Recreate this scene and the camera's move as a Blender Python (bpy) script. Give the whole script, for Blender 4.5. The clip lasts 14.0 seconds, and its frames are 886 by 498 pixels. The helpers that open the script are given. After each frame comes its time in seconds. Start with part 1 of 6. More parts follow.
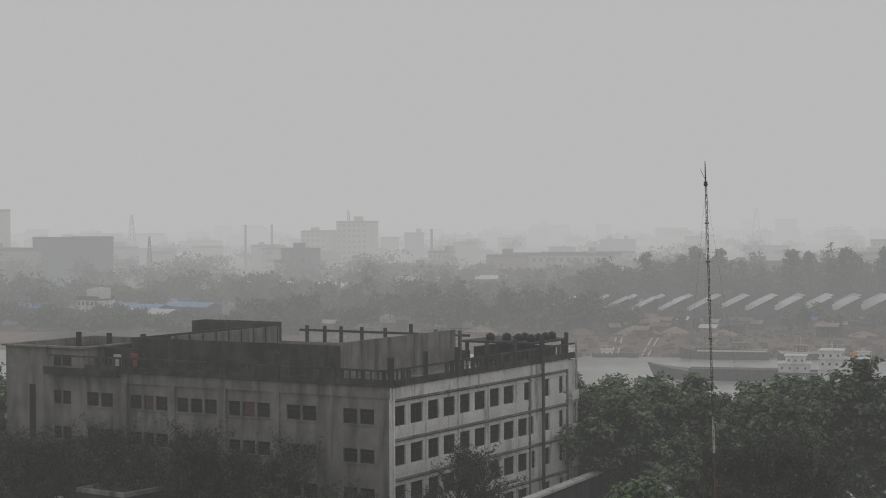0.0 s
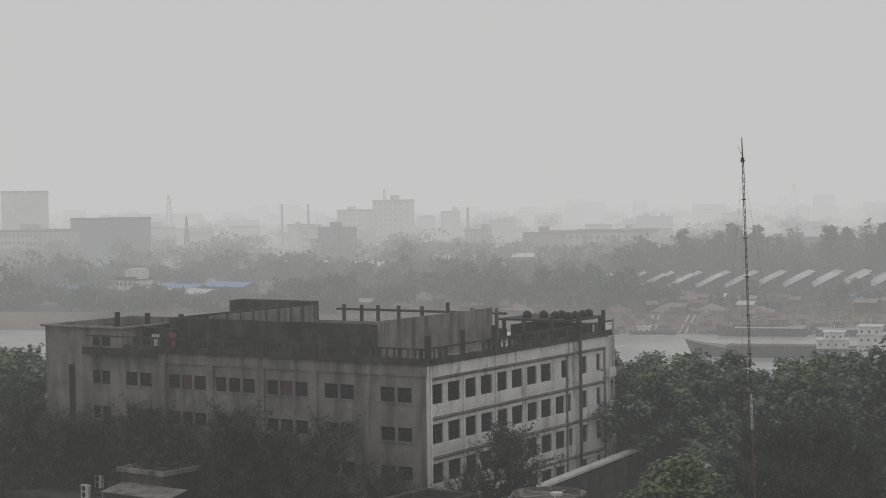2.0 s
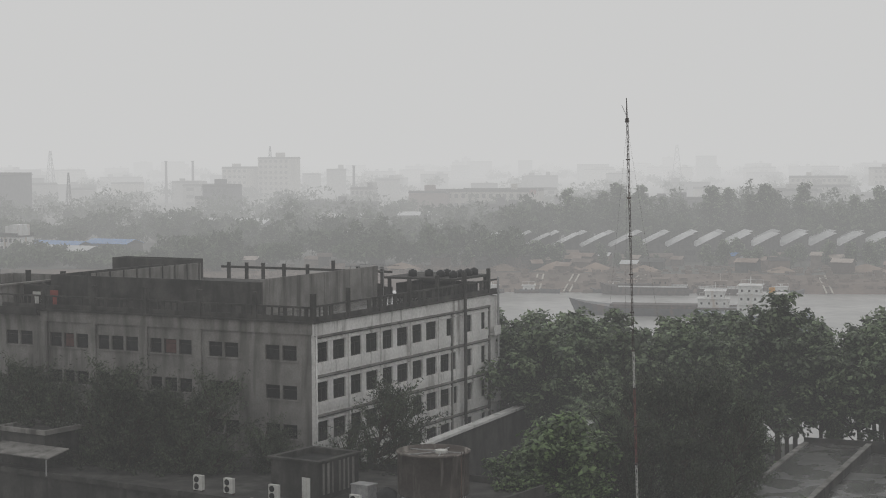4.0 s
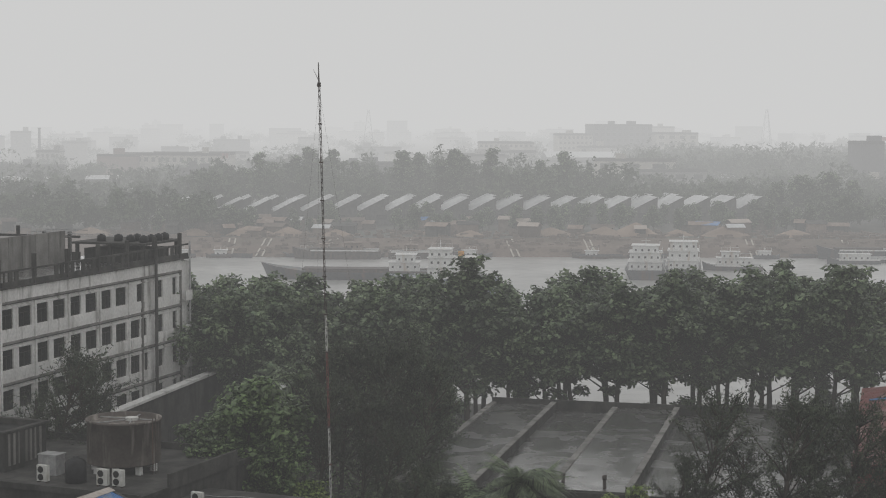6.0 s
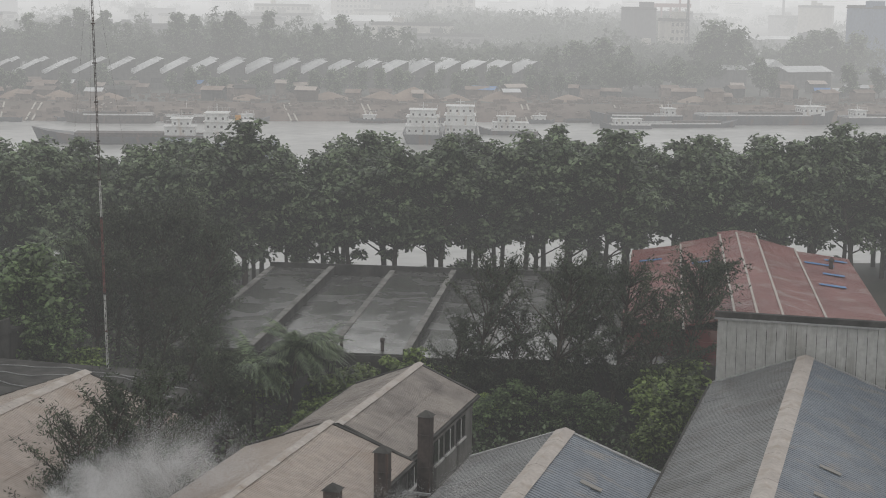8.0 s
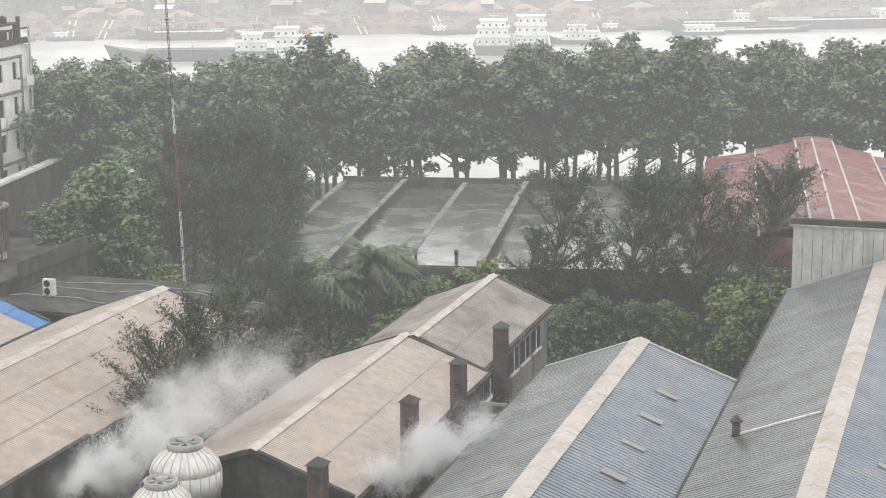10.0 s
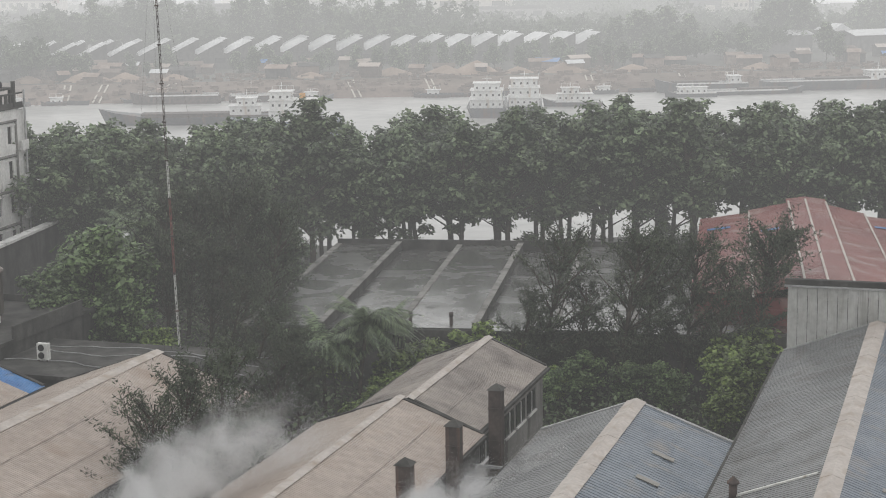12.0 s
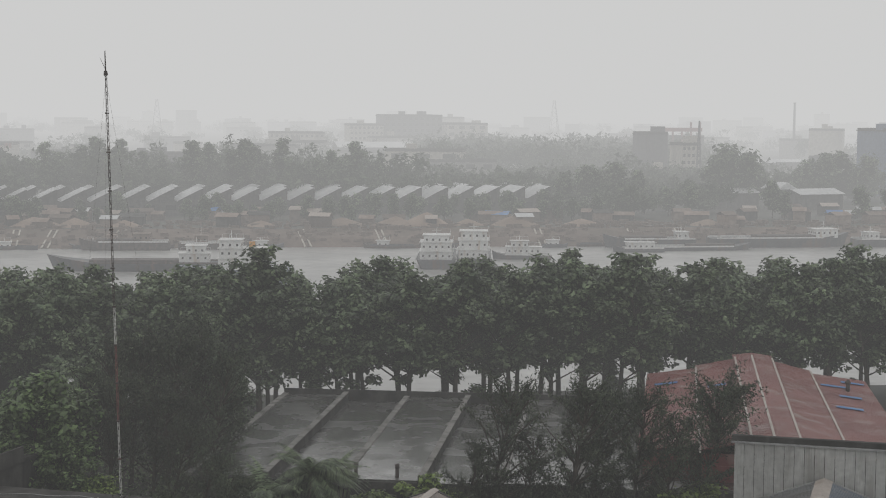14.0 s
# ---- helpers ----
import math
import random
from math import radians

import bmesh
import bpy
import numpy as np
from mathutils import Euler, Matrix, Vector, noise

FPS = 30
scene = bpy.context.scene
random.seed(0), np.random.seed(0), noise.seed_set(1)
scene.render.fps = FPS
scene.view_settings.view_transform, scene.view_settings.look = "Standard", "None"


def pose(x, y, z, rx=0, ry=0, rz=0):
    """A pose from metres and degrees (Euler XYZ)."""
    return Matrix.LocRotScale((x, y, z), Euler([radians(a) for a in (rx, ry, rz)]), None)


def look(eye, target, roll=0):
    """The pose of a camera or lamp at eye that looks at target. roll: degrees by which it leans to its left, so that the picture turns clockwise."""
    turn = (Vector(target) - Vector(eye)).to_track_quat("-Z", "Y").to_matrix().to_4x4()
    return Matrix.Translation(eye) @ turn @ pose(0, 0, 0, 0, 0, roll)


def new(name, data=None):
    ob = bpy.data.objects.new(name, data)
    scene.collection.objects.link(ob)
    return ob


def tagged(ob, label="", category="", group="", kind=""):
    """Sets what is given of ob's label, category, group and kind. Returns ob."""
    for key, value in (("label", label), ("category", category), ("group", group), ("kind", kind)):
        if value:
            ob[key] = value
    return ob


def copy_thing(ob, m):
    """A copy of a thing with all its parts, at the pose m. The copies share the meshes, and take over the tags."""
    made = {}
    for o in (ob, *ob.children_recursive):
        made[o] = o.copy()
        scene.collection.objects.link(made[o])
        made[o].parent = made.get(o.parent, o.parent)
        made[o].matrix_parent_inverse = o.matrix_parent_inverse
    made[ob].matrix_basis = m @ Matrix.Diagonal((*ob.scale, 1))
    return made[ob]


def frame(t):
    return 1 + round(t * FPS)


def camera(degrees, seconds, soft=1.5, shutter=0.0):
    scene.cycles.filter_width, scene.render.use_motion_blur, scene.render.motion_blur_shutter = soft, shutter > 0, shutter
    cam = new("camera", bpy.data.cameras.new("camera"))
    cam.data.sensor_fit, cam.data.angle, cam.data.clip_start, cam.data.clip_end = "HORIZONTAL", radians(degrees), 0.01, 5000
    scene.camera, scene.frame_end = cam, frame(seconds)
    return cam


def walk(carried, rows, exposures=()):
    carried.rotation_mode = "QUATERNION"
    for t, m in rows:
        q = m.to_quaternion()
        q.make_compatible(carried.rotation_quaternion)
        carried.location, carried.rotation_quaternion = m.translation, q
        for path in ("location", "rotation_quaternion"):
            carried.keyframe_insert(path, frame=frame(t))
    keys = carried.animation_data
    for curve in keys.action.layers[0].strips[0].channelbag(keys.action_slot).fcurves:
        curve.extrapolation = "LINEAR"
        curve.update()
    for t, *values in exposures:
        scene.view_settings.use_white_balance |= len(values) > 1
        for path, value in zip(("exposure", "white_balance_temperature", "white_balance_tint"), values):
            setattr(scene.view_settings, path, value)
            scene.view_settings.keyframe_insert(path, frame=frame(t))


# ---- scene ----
EYE = 33.0


def aim(yaw, pitch, roll):
    """Camera pose from compass heading (clockwise from +y), tilt and lean in degrees."""
    return pose(0, 0, EYE, 90 + pitch, 0, -yaw) @ pose(0, 0, 0, 0, 0, roll)


cam = camera(29.05, 14.0, soft=1.1)
walk(cam, [(t, aim(y, p, r)) for t, y, p, r in (
    (0.0, -11.206, -1.058, -0.329), (0.5, -11.157, -1.367, -0.312), (1.0, -11.301, -1.764, -0.448),
    (1.5, -11.797, -1.842, -0.627), (2.0, -12.429, -1.773, -0.741), (2.2, -12.605, -1.726, -0.783),
    (4.3, -6.862, -3.679, -0.263), (4.5, -5.583, -4.0, -0.285), (5.0, -3.356, -4.367, -0.303),
    (5.5, -0.367, -4.359, -0.021), (6.0, 1.688, -4.404, 0.248), (6.5, 4.016, -4.565, 0.553),
    (7.0, 6.533, -4.835, 1.022), (7.5, 8.501, -5.789, 1.458), (8.0, 9.21, -8.866, 0.94),
    (8.5, 8.432, -10.948, 0.236), (9.0, 7.818, -11.274, -0.084), (9.2, 7.52, -11.42, -0.15),
    (11.3, 6.43, -11.96, -0.58), (11.5, 6.547, -11.531, -0.603), (12.0, 6.938, -9.749, -0.668),
    (12.5, 7.424, -7.941, -0.532), (13.0, 8.028, -6.288, -0.098), (13.5, 8.519, -5.297, 0.253),
    (14.0, 8.687, -4.694, 0.461))],
    exposures=((0.0, -0.28), (1.5, -0.13), (5.0, 0.05), (7.5, 0.08), (8.0, 0.3), (8.5, 1.35), (9.0, 1.45), (11.5, 1.4), (12.0, 0.72), (12.2, 0.4), (12.5, 0.08), (14.0, 0.06)))

# ---- light: a heavy overcast sky; the rain-laden air is an emitting volume that gives the daylight ----
world = bpy.data.worlds.new("overcast")
scene.world = world
world.use_nodes = True
wt = world.node_tree
wt.nodes.clear()
sky = wt.nodes.new("ShaderNodeTexSky")
sky.sky_type, sky.sun_disc = "NISHITA", False
sky.sun_elevation, sky.sun_rotation = radians(35), radians(101)
bg = wt.nodes.new("ShaderNodeBackground")
bg.inputs["Strength"].default_value = 0.08
wt.links.new(sky.outputs[0], bg.inputs["Color"])
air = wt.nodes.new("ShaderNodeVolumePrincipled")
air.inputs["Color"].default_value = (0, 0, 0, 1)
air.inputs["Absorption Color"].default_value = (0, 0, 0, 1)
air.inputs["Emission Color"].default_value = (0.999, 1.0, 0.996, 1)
# thin mist over the near bank, dense rain over the river and the town beyond; emission replaces scattered light
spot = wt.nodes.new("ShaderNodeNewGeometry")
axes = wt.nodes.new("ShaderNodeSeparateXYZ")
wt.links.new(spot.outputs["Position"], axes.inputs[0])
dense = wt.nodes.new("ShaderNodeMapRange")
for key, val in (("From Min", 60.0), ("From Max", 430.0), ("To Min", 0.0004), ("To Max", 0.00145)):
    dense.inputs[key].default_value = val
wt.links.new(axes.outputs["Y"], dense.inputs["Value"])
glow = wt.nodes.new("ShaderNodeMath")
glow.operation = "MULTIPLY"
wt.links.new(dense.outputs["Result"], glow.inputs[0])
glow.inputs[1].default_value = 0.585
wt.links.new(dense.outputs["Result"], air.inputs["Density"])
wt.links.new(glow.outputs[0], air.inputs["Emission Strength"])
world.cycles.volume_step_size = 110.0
wo = wt.nodes.new("ShaderNodeOutputWorld")
wt.links.new(bg.outputs[0], wo.inputs["Surface"])
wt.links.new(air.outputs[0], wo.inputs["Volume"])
sun = new("sun", bpy.data.lights.new("sun", "SUN"))
sun.data.energy, sun.data.angle, sun.data.color = 1.1, radians(30), (0.94, 0.975, 1.0)
sun.matrix_world = look((90, -18, 64), (0, 0, 0))


# ---- materials ----
def mat(name, c1, c2, rough=0.8, scale=1.0, fine=None, metal=0.0, bump=0.15, stain=None, stain_amt=0.5, stain_scale=0.25, streak=False, spec=0.3, vary=0.0, detail=6, rough2=None):
    """Two-scale noisy surface: c1 to c2 by a broad noise, a fine grain, optional stains (streak: drawn out downwards)."""
    m = bpy.data.materials.new(name)
    m.use_nodes = True
    nt = m.node_tree
    b = nt.nodes["Principled BSDF"]
    L = nt.links.new
    co = nt.nodes.new("ShaderNodeNewGeometry")

    def nz(s, d=4, vec=None, w=0.0):
        n = nt.nodes.new("ShaderNodeTexNoise")
        n.inputs["Scale"].default_value, n.inputs["Detail"].default_value = s, d
        n.inputs["Distortion"].default_value = w
        L(vec or co.outputs["Position"], n.inputs["Vector"])
        return n.outputs["Fac"]

    def ramp(src, lo, hi):
        r = nt.nodes.new("ShaderNodeMapRange")
        r.inputs["From Min"].default_value, r.inputs["From Max"].default_value = lo, hi
        L(src, r.inputs["Value"])
        return r.outputs["Result"]

    def mix(f, a, c, blend="MIX"):
        x = nt.nodes.new("ShaderNodeMix")
        x.data_type, x.blend_type = "RGBA", blend
        for sock, val in ((x.inputs[0], f), (x.inputs[6], a), (x.inputs[7], c)):
            if isinstance(val, (int, float)):
                sock.default_value = val
            elif isinstance(val, tuple):
                sock.default_value = (*val, 1)
            else:
                L(val, sock)
        return x.outputs[2]

    col = mix(ramp(nz(scale, detail), 0.35, 0.65), c1, c2)
    grain = nz(fine or scale * 9, 5)
    col = mix(ramp(grain, 0.3, 0.7), mix(1.0, col, (0.78, 0.78, 0.78), "MULTIPLY"), col)
    if stain:
        v = None
        if streak:
            mp = nt.nodes.new("ShaderNodeMapping")
            mp.inputs["Scale"].default_value = (1, 1, 0.14)
            L(co.outputs["Position"], mp.inputs["Vector"])
            v = mp.outputs["Vector"]
        s = ramp(nz(stain_scale, 7, v, 0.4), 0.62 - 0.22 * stain_amt, 0.72)
        col = mix(s, col, stain)
    if vary:
        oi = nt.nodes.new("ShaderNodeObjectInfo")
        hs = nt.nodes.new("ShaderNodeHueSaturation")
        L(ramp(oi.outputs["Random"], 0, 1), hs.inputs["Value"])
        r = hs.inputs["Value"].links[0].from_node
        r.inputs["To Min"].default_value, r.inputs["To Max"].default_value = 1 - vary, 1 + vary
        L(col, hs.inputs["Color"])
        col = hs.outputs["Color"]
    L(col, b.inputs["Base Color"])
    b.inputs["Metallic"].default_value = metal
    b.inputs["Specular IOR Level"].default_value = spec
    if rough2 is not None:
        rr = ramp(nz(scale * 0.7, 5, None, 0.6), 0.4, 0.6)
        rn = rr.node
        rn.inputs["To Min"].default_value, rn.inputs["To Max"].default_value = rough, rough2
        L(rr, b.inputs["Roughness"])
    else:
        b.inputs["Roughness"].default_value = rough
    if bump:
        bp = nt.nodes.new("ShaderNodeBump")
        bp.inputs["Strength"].default_value = bump
        bp.inputs["Distance"].default_value = 0.05
        L(grain, bp.inputs["Height"])
        L(bp.outputs["Normal"], b.inputs["Normal"])
    return m


def leafmat(name, c1, c2, scale=0.5):
    m = mat(name, c1, c2, rough=0.38, scale=scale, fine=6, bump=0.0, spec=0.5, vary=0.25)
    nt = m.node_tree
    b = nt.nodes["Principled BSDF"]
    src = b.inputs["Base Color"].links[0].from_socket
    g = nt.nodes.new("ShaderNodeNewGeometry")
    hs = nt.nodes.new("ShaderNodeHueSaturation")
    mr = nt.nodes.new("ShaderNodeMapRange")
    mr.inputs["To Min"].default_value, mr.inputs["To Max"].default_value = 0.3, 1.9
    nt.links.new(g.outputs["Random Per Island"], mr.inputs["Value"])
    nt.links.new(mr.outputs["Result"], hs.inputs["Value"])
    nt.links.new(src, hs.inputs["Color"])
    nt.links.new(hs.outputs["Color"], b.inputs["Base Color"])
    tr = nt.nodes.new("ShaderNodeBsdfTranslucent")
    nt.links.new(hs.outputs["Color"], tr.inputs["Color"])
    mx = nt.nodes.new("ShaderNodeMixShader")
    mx.inputs[0].default_value = 0.3
    out = nt.nodes["Material Output"]
    nt.links.new(b.outputs[0], mx.inputs[1])
    nt.links.new(tr.outputs[0], mx.inputs[2])
    nt.links.new(mx.outputs[0], out.inputs["Surface"])
    return m


M_GROUND = mat("wet_ground", (0.035, 0.035, 0.026), (0.06, 0.055, 0.04), 0.6, 0.08, 2.0, stain=(0.03, 0.045, 0.02), stain_scale=0.05)
M_EARTH = mat("bare_earth", (0.14, 0.10, 0.082), (0.22, 0.165, 0.135), 0.8, 0.08, 1.0, stain=(0.10, 0.08, 0.06), stain_scale=0.06)
M_SAND = mat("sand", (0.24, 0.175, 0.135), (0.32, 0.245, 0.195), 0.9, 0.2, 3.0, vary=0.15)
M_WET = mat("wet_concrete", (0.075, 0.074, 0.07), (0.145, 0.144, 0.138), 0.03, 0.45, 4.0, stain=(0.045, 0.044, 0.042), stain_amt=0.3, stain_scale=0.6, spec=0.75, rough2=0.36, bump=0.05)
M_WET.node_tree.nodes["Principled BSDF"].inputs["Coat Weight"].default_value = 0.9
M_WET.node_tree.nodes["Principled BSDF"].inputs["Coat Roughness"].default_value = 0.24
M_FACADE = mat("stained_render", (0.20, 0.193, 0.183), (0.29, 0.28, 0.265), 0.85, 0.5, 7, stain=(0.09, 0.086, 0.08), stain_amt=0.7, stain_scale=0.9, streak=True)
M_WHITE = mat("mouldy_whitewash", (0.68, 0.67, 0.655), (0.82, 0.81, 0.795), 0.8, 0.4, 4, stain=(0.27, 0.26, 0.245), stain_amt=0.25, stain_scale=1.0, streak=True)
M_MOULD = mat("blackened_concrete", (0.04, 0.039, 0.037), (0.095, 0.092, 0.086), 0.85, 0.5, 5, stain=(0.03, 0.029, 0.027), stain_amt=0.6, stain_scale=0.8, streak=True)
# Near-black colour stands for shade inside openings.
M_DARK = mat("painted_inner_shade", (0.02, 0.02, 0.02), (0.035, 0.035, 0.035), 0.9, 1.0)
M_BARK = mat("wet_bark", (0.045, 0.037, 0.03), (0.085, 0.07, 0.055), 0.8, 1.5, 12, bump=0.4)
M_LEAF = leafmat("dark_foliage", (0.078, 0.112, 0.062), (0.165, 0.21, 0.115))
M_LEAF_B = leafmat("fresh_foliage", (0.115, 0.165, 0.045), (0.20, 0.265, 0.075))
M_NEEDLE = leafmat("needle_foliage", (0.038, 0.05, 0.032), (0.075, 0.092, 0.056))
M_BEIGE = mat("beige_sheet", (0.405, 0.34, 0.295), (0.485, 0.415, 0.365), 0.45, 0.15, 2.0, stain=(0.34, 0.27, 0.22), stain_amt=0.35, stain_scale=0.3)
M_BLUEROOF = mat("weathered_blue_sheet", (0.14, 0.17, 0.21), (0.205, 0.235, 0.275), 0.3, 0.4, 3.0, stain=(0.22, 0.21, 0.20), stain_amt=0.4, stain_scale=0.6)
M_GREYROOF = mat("weathered_grey_sheet", (0.13, 0.135, 0.138), (0.20, 0.205, 0.208), 0.3, 0.3, 3.0, stain=(0.10, 0.095, 0.09), stain_amt=0.5, stain_scale=0.5)
M_RIDGE = mat("ridge_sheet", (0.44, 0.39, 0.355), (0.54, 0.49, 0.45), 0.5, 0.6, 5.0, stain=(0.34, 0.28, 0.23), stain_amt=0.4, stain_scale=0.9)
M_RED = mat("red_sheet", (0.21, 0.072, 0.068), (0.29, 0.115, 0.105), 0.4, 0.15, 2.0, stain=(0.32, 0.22, 0.20), stain_amt=0.5, stain_scale=0.4)
M_CLAD = mat("pale_cladding", (0.54, 0.54, 0.52), (0.66, 0.66, 0.64), 0.5, 0.3, 3.0, stain=(0.26, 0.25, 0.23), stain_amt=0.4, stain_scale=0.6, streak=True)
M_CITY = mat("city_wall", (0.30, 0.29, 0.27), (0.42, 0.41, 0.39), 0.85, 0.05, 0.6, vary=0.35, bump=0.0)
M_ROOFFAR = mat("pale_sheet_far", (0.48, 0.49, 0.495), (0.60, 0.61, 0.615), 0.35, 0.1, 1.0, vary=0.15, bump=0)
M_SHIPW = mat("ship_white", (0.66, 0.66, 0.65), (0.76, 0.76, 0.75), 0.4, 0.4, 3.0, stain=(0.45, 0.38, 0.32), stain_amt=0.2, stain_scale=0.7, streak=True, bump=0.02)
M_HULL = mat("ship_hull", (0.07, 0.075, 0.085), (0.11, 0.115, 0.125), 0.5, 0.3, 2.0, stain=(0.14, 0.09, 0.07), stain_amt=0.4, stain_scale=0.4, streak=True, bump=0.02)
M_STEEL = mat("painted_steel", (0.30, 0.30, 0.30), (0.42, 0.42, 0.42), 0.5, 1.5, 8.0, bump=0.02)
M_REDSTEEL = mat("red_paint", (0.25, 0.07, 0.06), (0.33, 0.10, 0.08), 0.6, 1.5, 8.0, bump=0.02)
M_RUST = mat("sooty_steel", (0.055, 0.045, 0.042), (0.10, 0.08, 0.072), 0.7, 1.2, 6.0, stain=(0.14, 0.09, 0.07), stain_amt=0.3, stain_scale=1.5, streak=True)

# Bright base and darker blotches put sky sheen and ripple contrast into the colour.
water = mat("river_water", (0.34, 0.337, 0.325), (0.48, 0.475, 0.46), 0.3, 0.05, 0.35, stain=(0.22, 0.22, 0.212), stain_amt=0.3, stain_scale=0.12, spec=0.5, bump=0.0)
wn = water.node_tree
wno = wn.nodes.new("ShaderNodeTexNoise")
wno.inputs["Scale"].default_value, wno.inputs["Detail"].default_value = 0.45, 6
wco = wn.nodes.new("ShaderNodeTexCoord")
wbp = wn.nodes.new("ShaderNodeBump")
wbp.inputs["Strength"].default_value, wbp.inputs["Distance"].default_value = 0.7, 0.12
wn.links.new(wco.outputs["Object"], wno.inputs["Vector"])
wn.links.new(wno.outputs["Fac"], wbp.inputs["Height"])
wn.links.new(wbp.outputs["Normal"], wn.nodes["Principled BSDF"].inputs["Normal"])


# ---- building blocks ----
def mesh(name, vs, fs, material, smooth=False):
    me = bpy.data.meshes.new(name)
    me.from_pydata(vs, [], fs)
    me.materials.append(material)
    if smooth:
        me.polygons.foreach_set("use_smooth", [True] * len(me.polygons))
    me.update()
    return me


class Geo:
    """Collects solids in plain lists, then becomes one mesh."""

    def __init__(self):
        self.v, self.f = [], []

    def add(self, vs, fs):
        o = len(self.v)
        self.v += [tuple(p) for p in vs]
        self.f += [tuple(i + o for i in q) for q in fs]
        return self

    def box(self, x0, x1, y0, y1, z0, z1, m=None):
        vs = [Vector((x, y, z)) for z in (z0, z1) for x, y in ((x0, y0), (x1, y0), (x1, y1), (x0, y1))]
        if m is not None:
            vs = [m @ p for p in vs]
        return self.add(vs, [(3, 2, 1, 0), (4, 5, 6, 7), (0, 1, 5, 4), (1, 2, 6, 5), (2, 3, 7, 6), (3, 0, 4, 7)])

    def prism(self, ring, z0, z1):
        n = len(ring)
        return self.add([(x, y, z0) for x, y in ring] + [(x, y, z1) for x, y in ring],
                        [tuple(range(n))[::-1], tuple(range(n, 2 * n))] + [(i, (i + 1) % n, n + (i + 1) % n, n + i) for i in range(n)])

    def tube(self, p, q, r0, r1=None, n=8, caps=True):
        p, q = Vector(p), Vector(q)
        r1 = r0 if r1 is None else r1
        d = (q - p).normalized()
        a = d.orthogonal().normalized()
        b = d.cross(a)
        ring = [(a * math.cos(k * math.tau / n) + b * math.sin(k * math.tau / n)) for k in range(n)]
        fs = [(i, (i + 1) % n, n + (i + 1) % n, n + i) for i in range(n)]
        if caps:
            fs += [tuple(range(n))[::-1], tuple(range(n, 2 * n))]
        return self.add([p + e * r0 for e in ring] + [q + e * r1 for e in ring], fs)

    def path(self, pts, r, n=5):
        """One continuous pipe through the points."""
        pts = [Vector(p) for p in pts]
        vs = []
        for i, p in enumerate(pts):
            d = (pts[min(i + 1, len(pts) - 1)] - pts[max(i - 1, 0)]).normalized()
            a = d.cross(Vector((0.3, 0.2, 1))).normalized()
            b = a.cross(d)
            vs += [p + a * (r * math.cos(k * math.tau / n)) + b * (r * math.sin(k * math.tau / n)) for k in range(n)]
        fs = [(i * n + k, i * n + (k + 1) % n, (i + 1) * n + (k + 1) % n, (i + 1) * n + k) for i in range(len(pts) - 1) for k in range(n)]
        return self.add(vs, fs + [tuple(range(n))[::-1], tuple(range(len(vs) - n, len(vs)))])

    def lathe(self, profile, n=24, x=0, y=0):
        """profile: (radius, z) from the bottom up."""
        vs = [(x + r * math.cos(k * math.tau / n), y + r * math.sin(k * math.tau / n), z) for r, z in profile for k in range(n)]
        fs = [(j * n + i, j * n + (i + 1) % n, (j + 1) * n + (i + 1) % n, (j + 1) * n + i) for j in range(len(profile) - 1) for i in range(n)]
        fs += [tuple(range(n))[::-1], tuple(range((len(profile) - 1) * n, len(profile) * n))]
        return self.add(vs, fs)

    def sheet(self, a, b, c, d, th=0.04):
        """A slab with the corners a, b, c, d (counter-clockwise from above), th thick downwards."""
        a, b, c, d = map(Vector, (a, b, c, d))
        n = (b - a).cross(d - a).normalized() * th
        return self.add([a - n, b - n, c - n, d - n, a, b, c, d], [(3, 2, 1, 0), (4, 5, 6, 7), (0, 1, 5, 4), (1, 2, 6, 5), (2, 3, 7, 6), (3, 0, 4, 7)])

    def data(self, name, material, smooth=False):
        return mesh(name, self.v, self.f, material, smooth)


def part(name, geo, material, parent, label="", smooth=False):
    ob = new(name, geo if isinstance(geo, bpy.types.Mesh) else geo.data(name, material, smooth))
    ob.parent = parent
    return tagged(ob, label)


def thing(name, label, category, m=None, group="", kind=""):
    ob = new(name)
    ob.matrix_world = m or Matrix()
    return tagged(ob, label, category, group, kind)


def solid(name, geo, material, label, category, m=None, group="", kind="", smooth=False):
    ob = new(name, geo.data(name, material, smooth))
    ob.matrix_world = m or Matrix()
    return tagged(ob, label, category, group, kind)


def heading(x, y, z, az):
    """Local frame whose y axis runs along compass heading az and whose x axis lies to its right."""
    return pose(x, y, z, 0, 0, -az)


# ---- ground, river, far bank ----
NEAR_BANK, FAR_BANK, WATER = 194.5, 428.0, -2.0
g = Geo()
ring = [(y, z) for y, z in ((-600, 0), (NEAR_BANK, 0), (NEAR_BANK + 6, -4), (FAR_BANK - 6, -4), (FAR_BANK, -2.2), (FAR_BANK + 4, 0.2), (FAR_BANK + 12, 2.0), (6000, 2.0))]
xs = [-6000, -400] + list(range(-140, 261, 4)) + [500, 6000]
for j, (y, z) in enumerate(ring):
    for x in xs:
        wob = 2.2 * noise.noise(Vector((x * 0.03, j, 0.5))) if 0 < j < 7 else 0
        g.v.append((x, y + wob, z + (0.5 * noise.noise(Vector((x * 0.06, j * 3, 2))) if j in (4, 5, 6) else 0)))
n = len(xs)
g.f = [(j * n + i, j * n + i + 1, (j + 1) * n + i + 1, (j + 1) * n + i) for j in range(len(ring) - 1) for i in range(n - 1)]
ground = solid("ground", g, M_GROUND, "dark wet earth running down to the river banks", "ground", kind="structure")
ground.data.materials.append(M_EARTH)
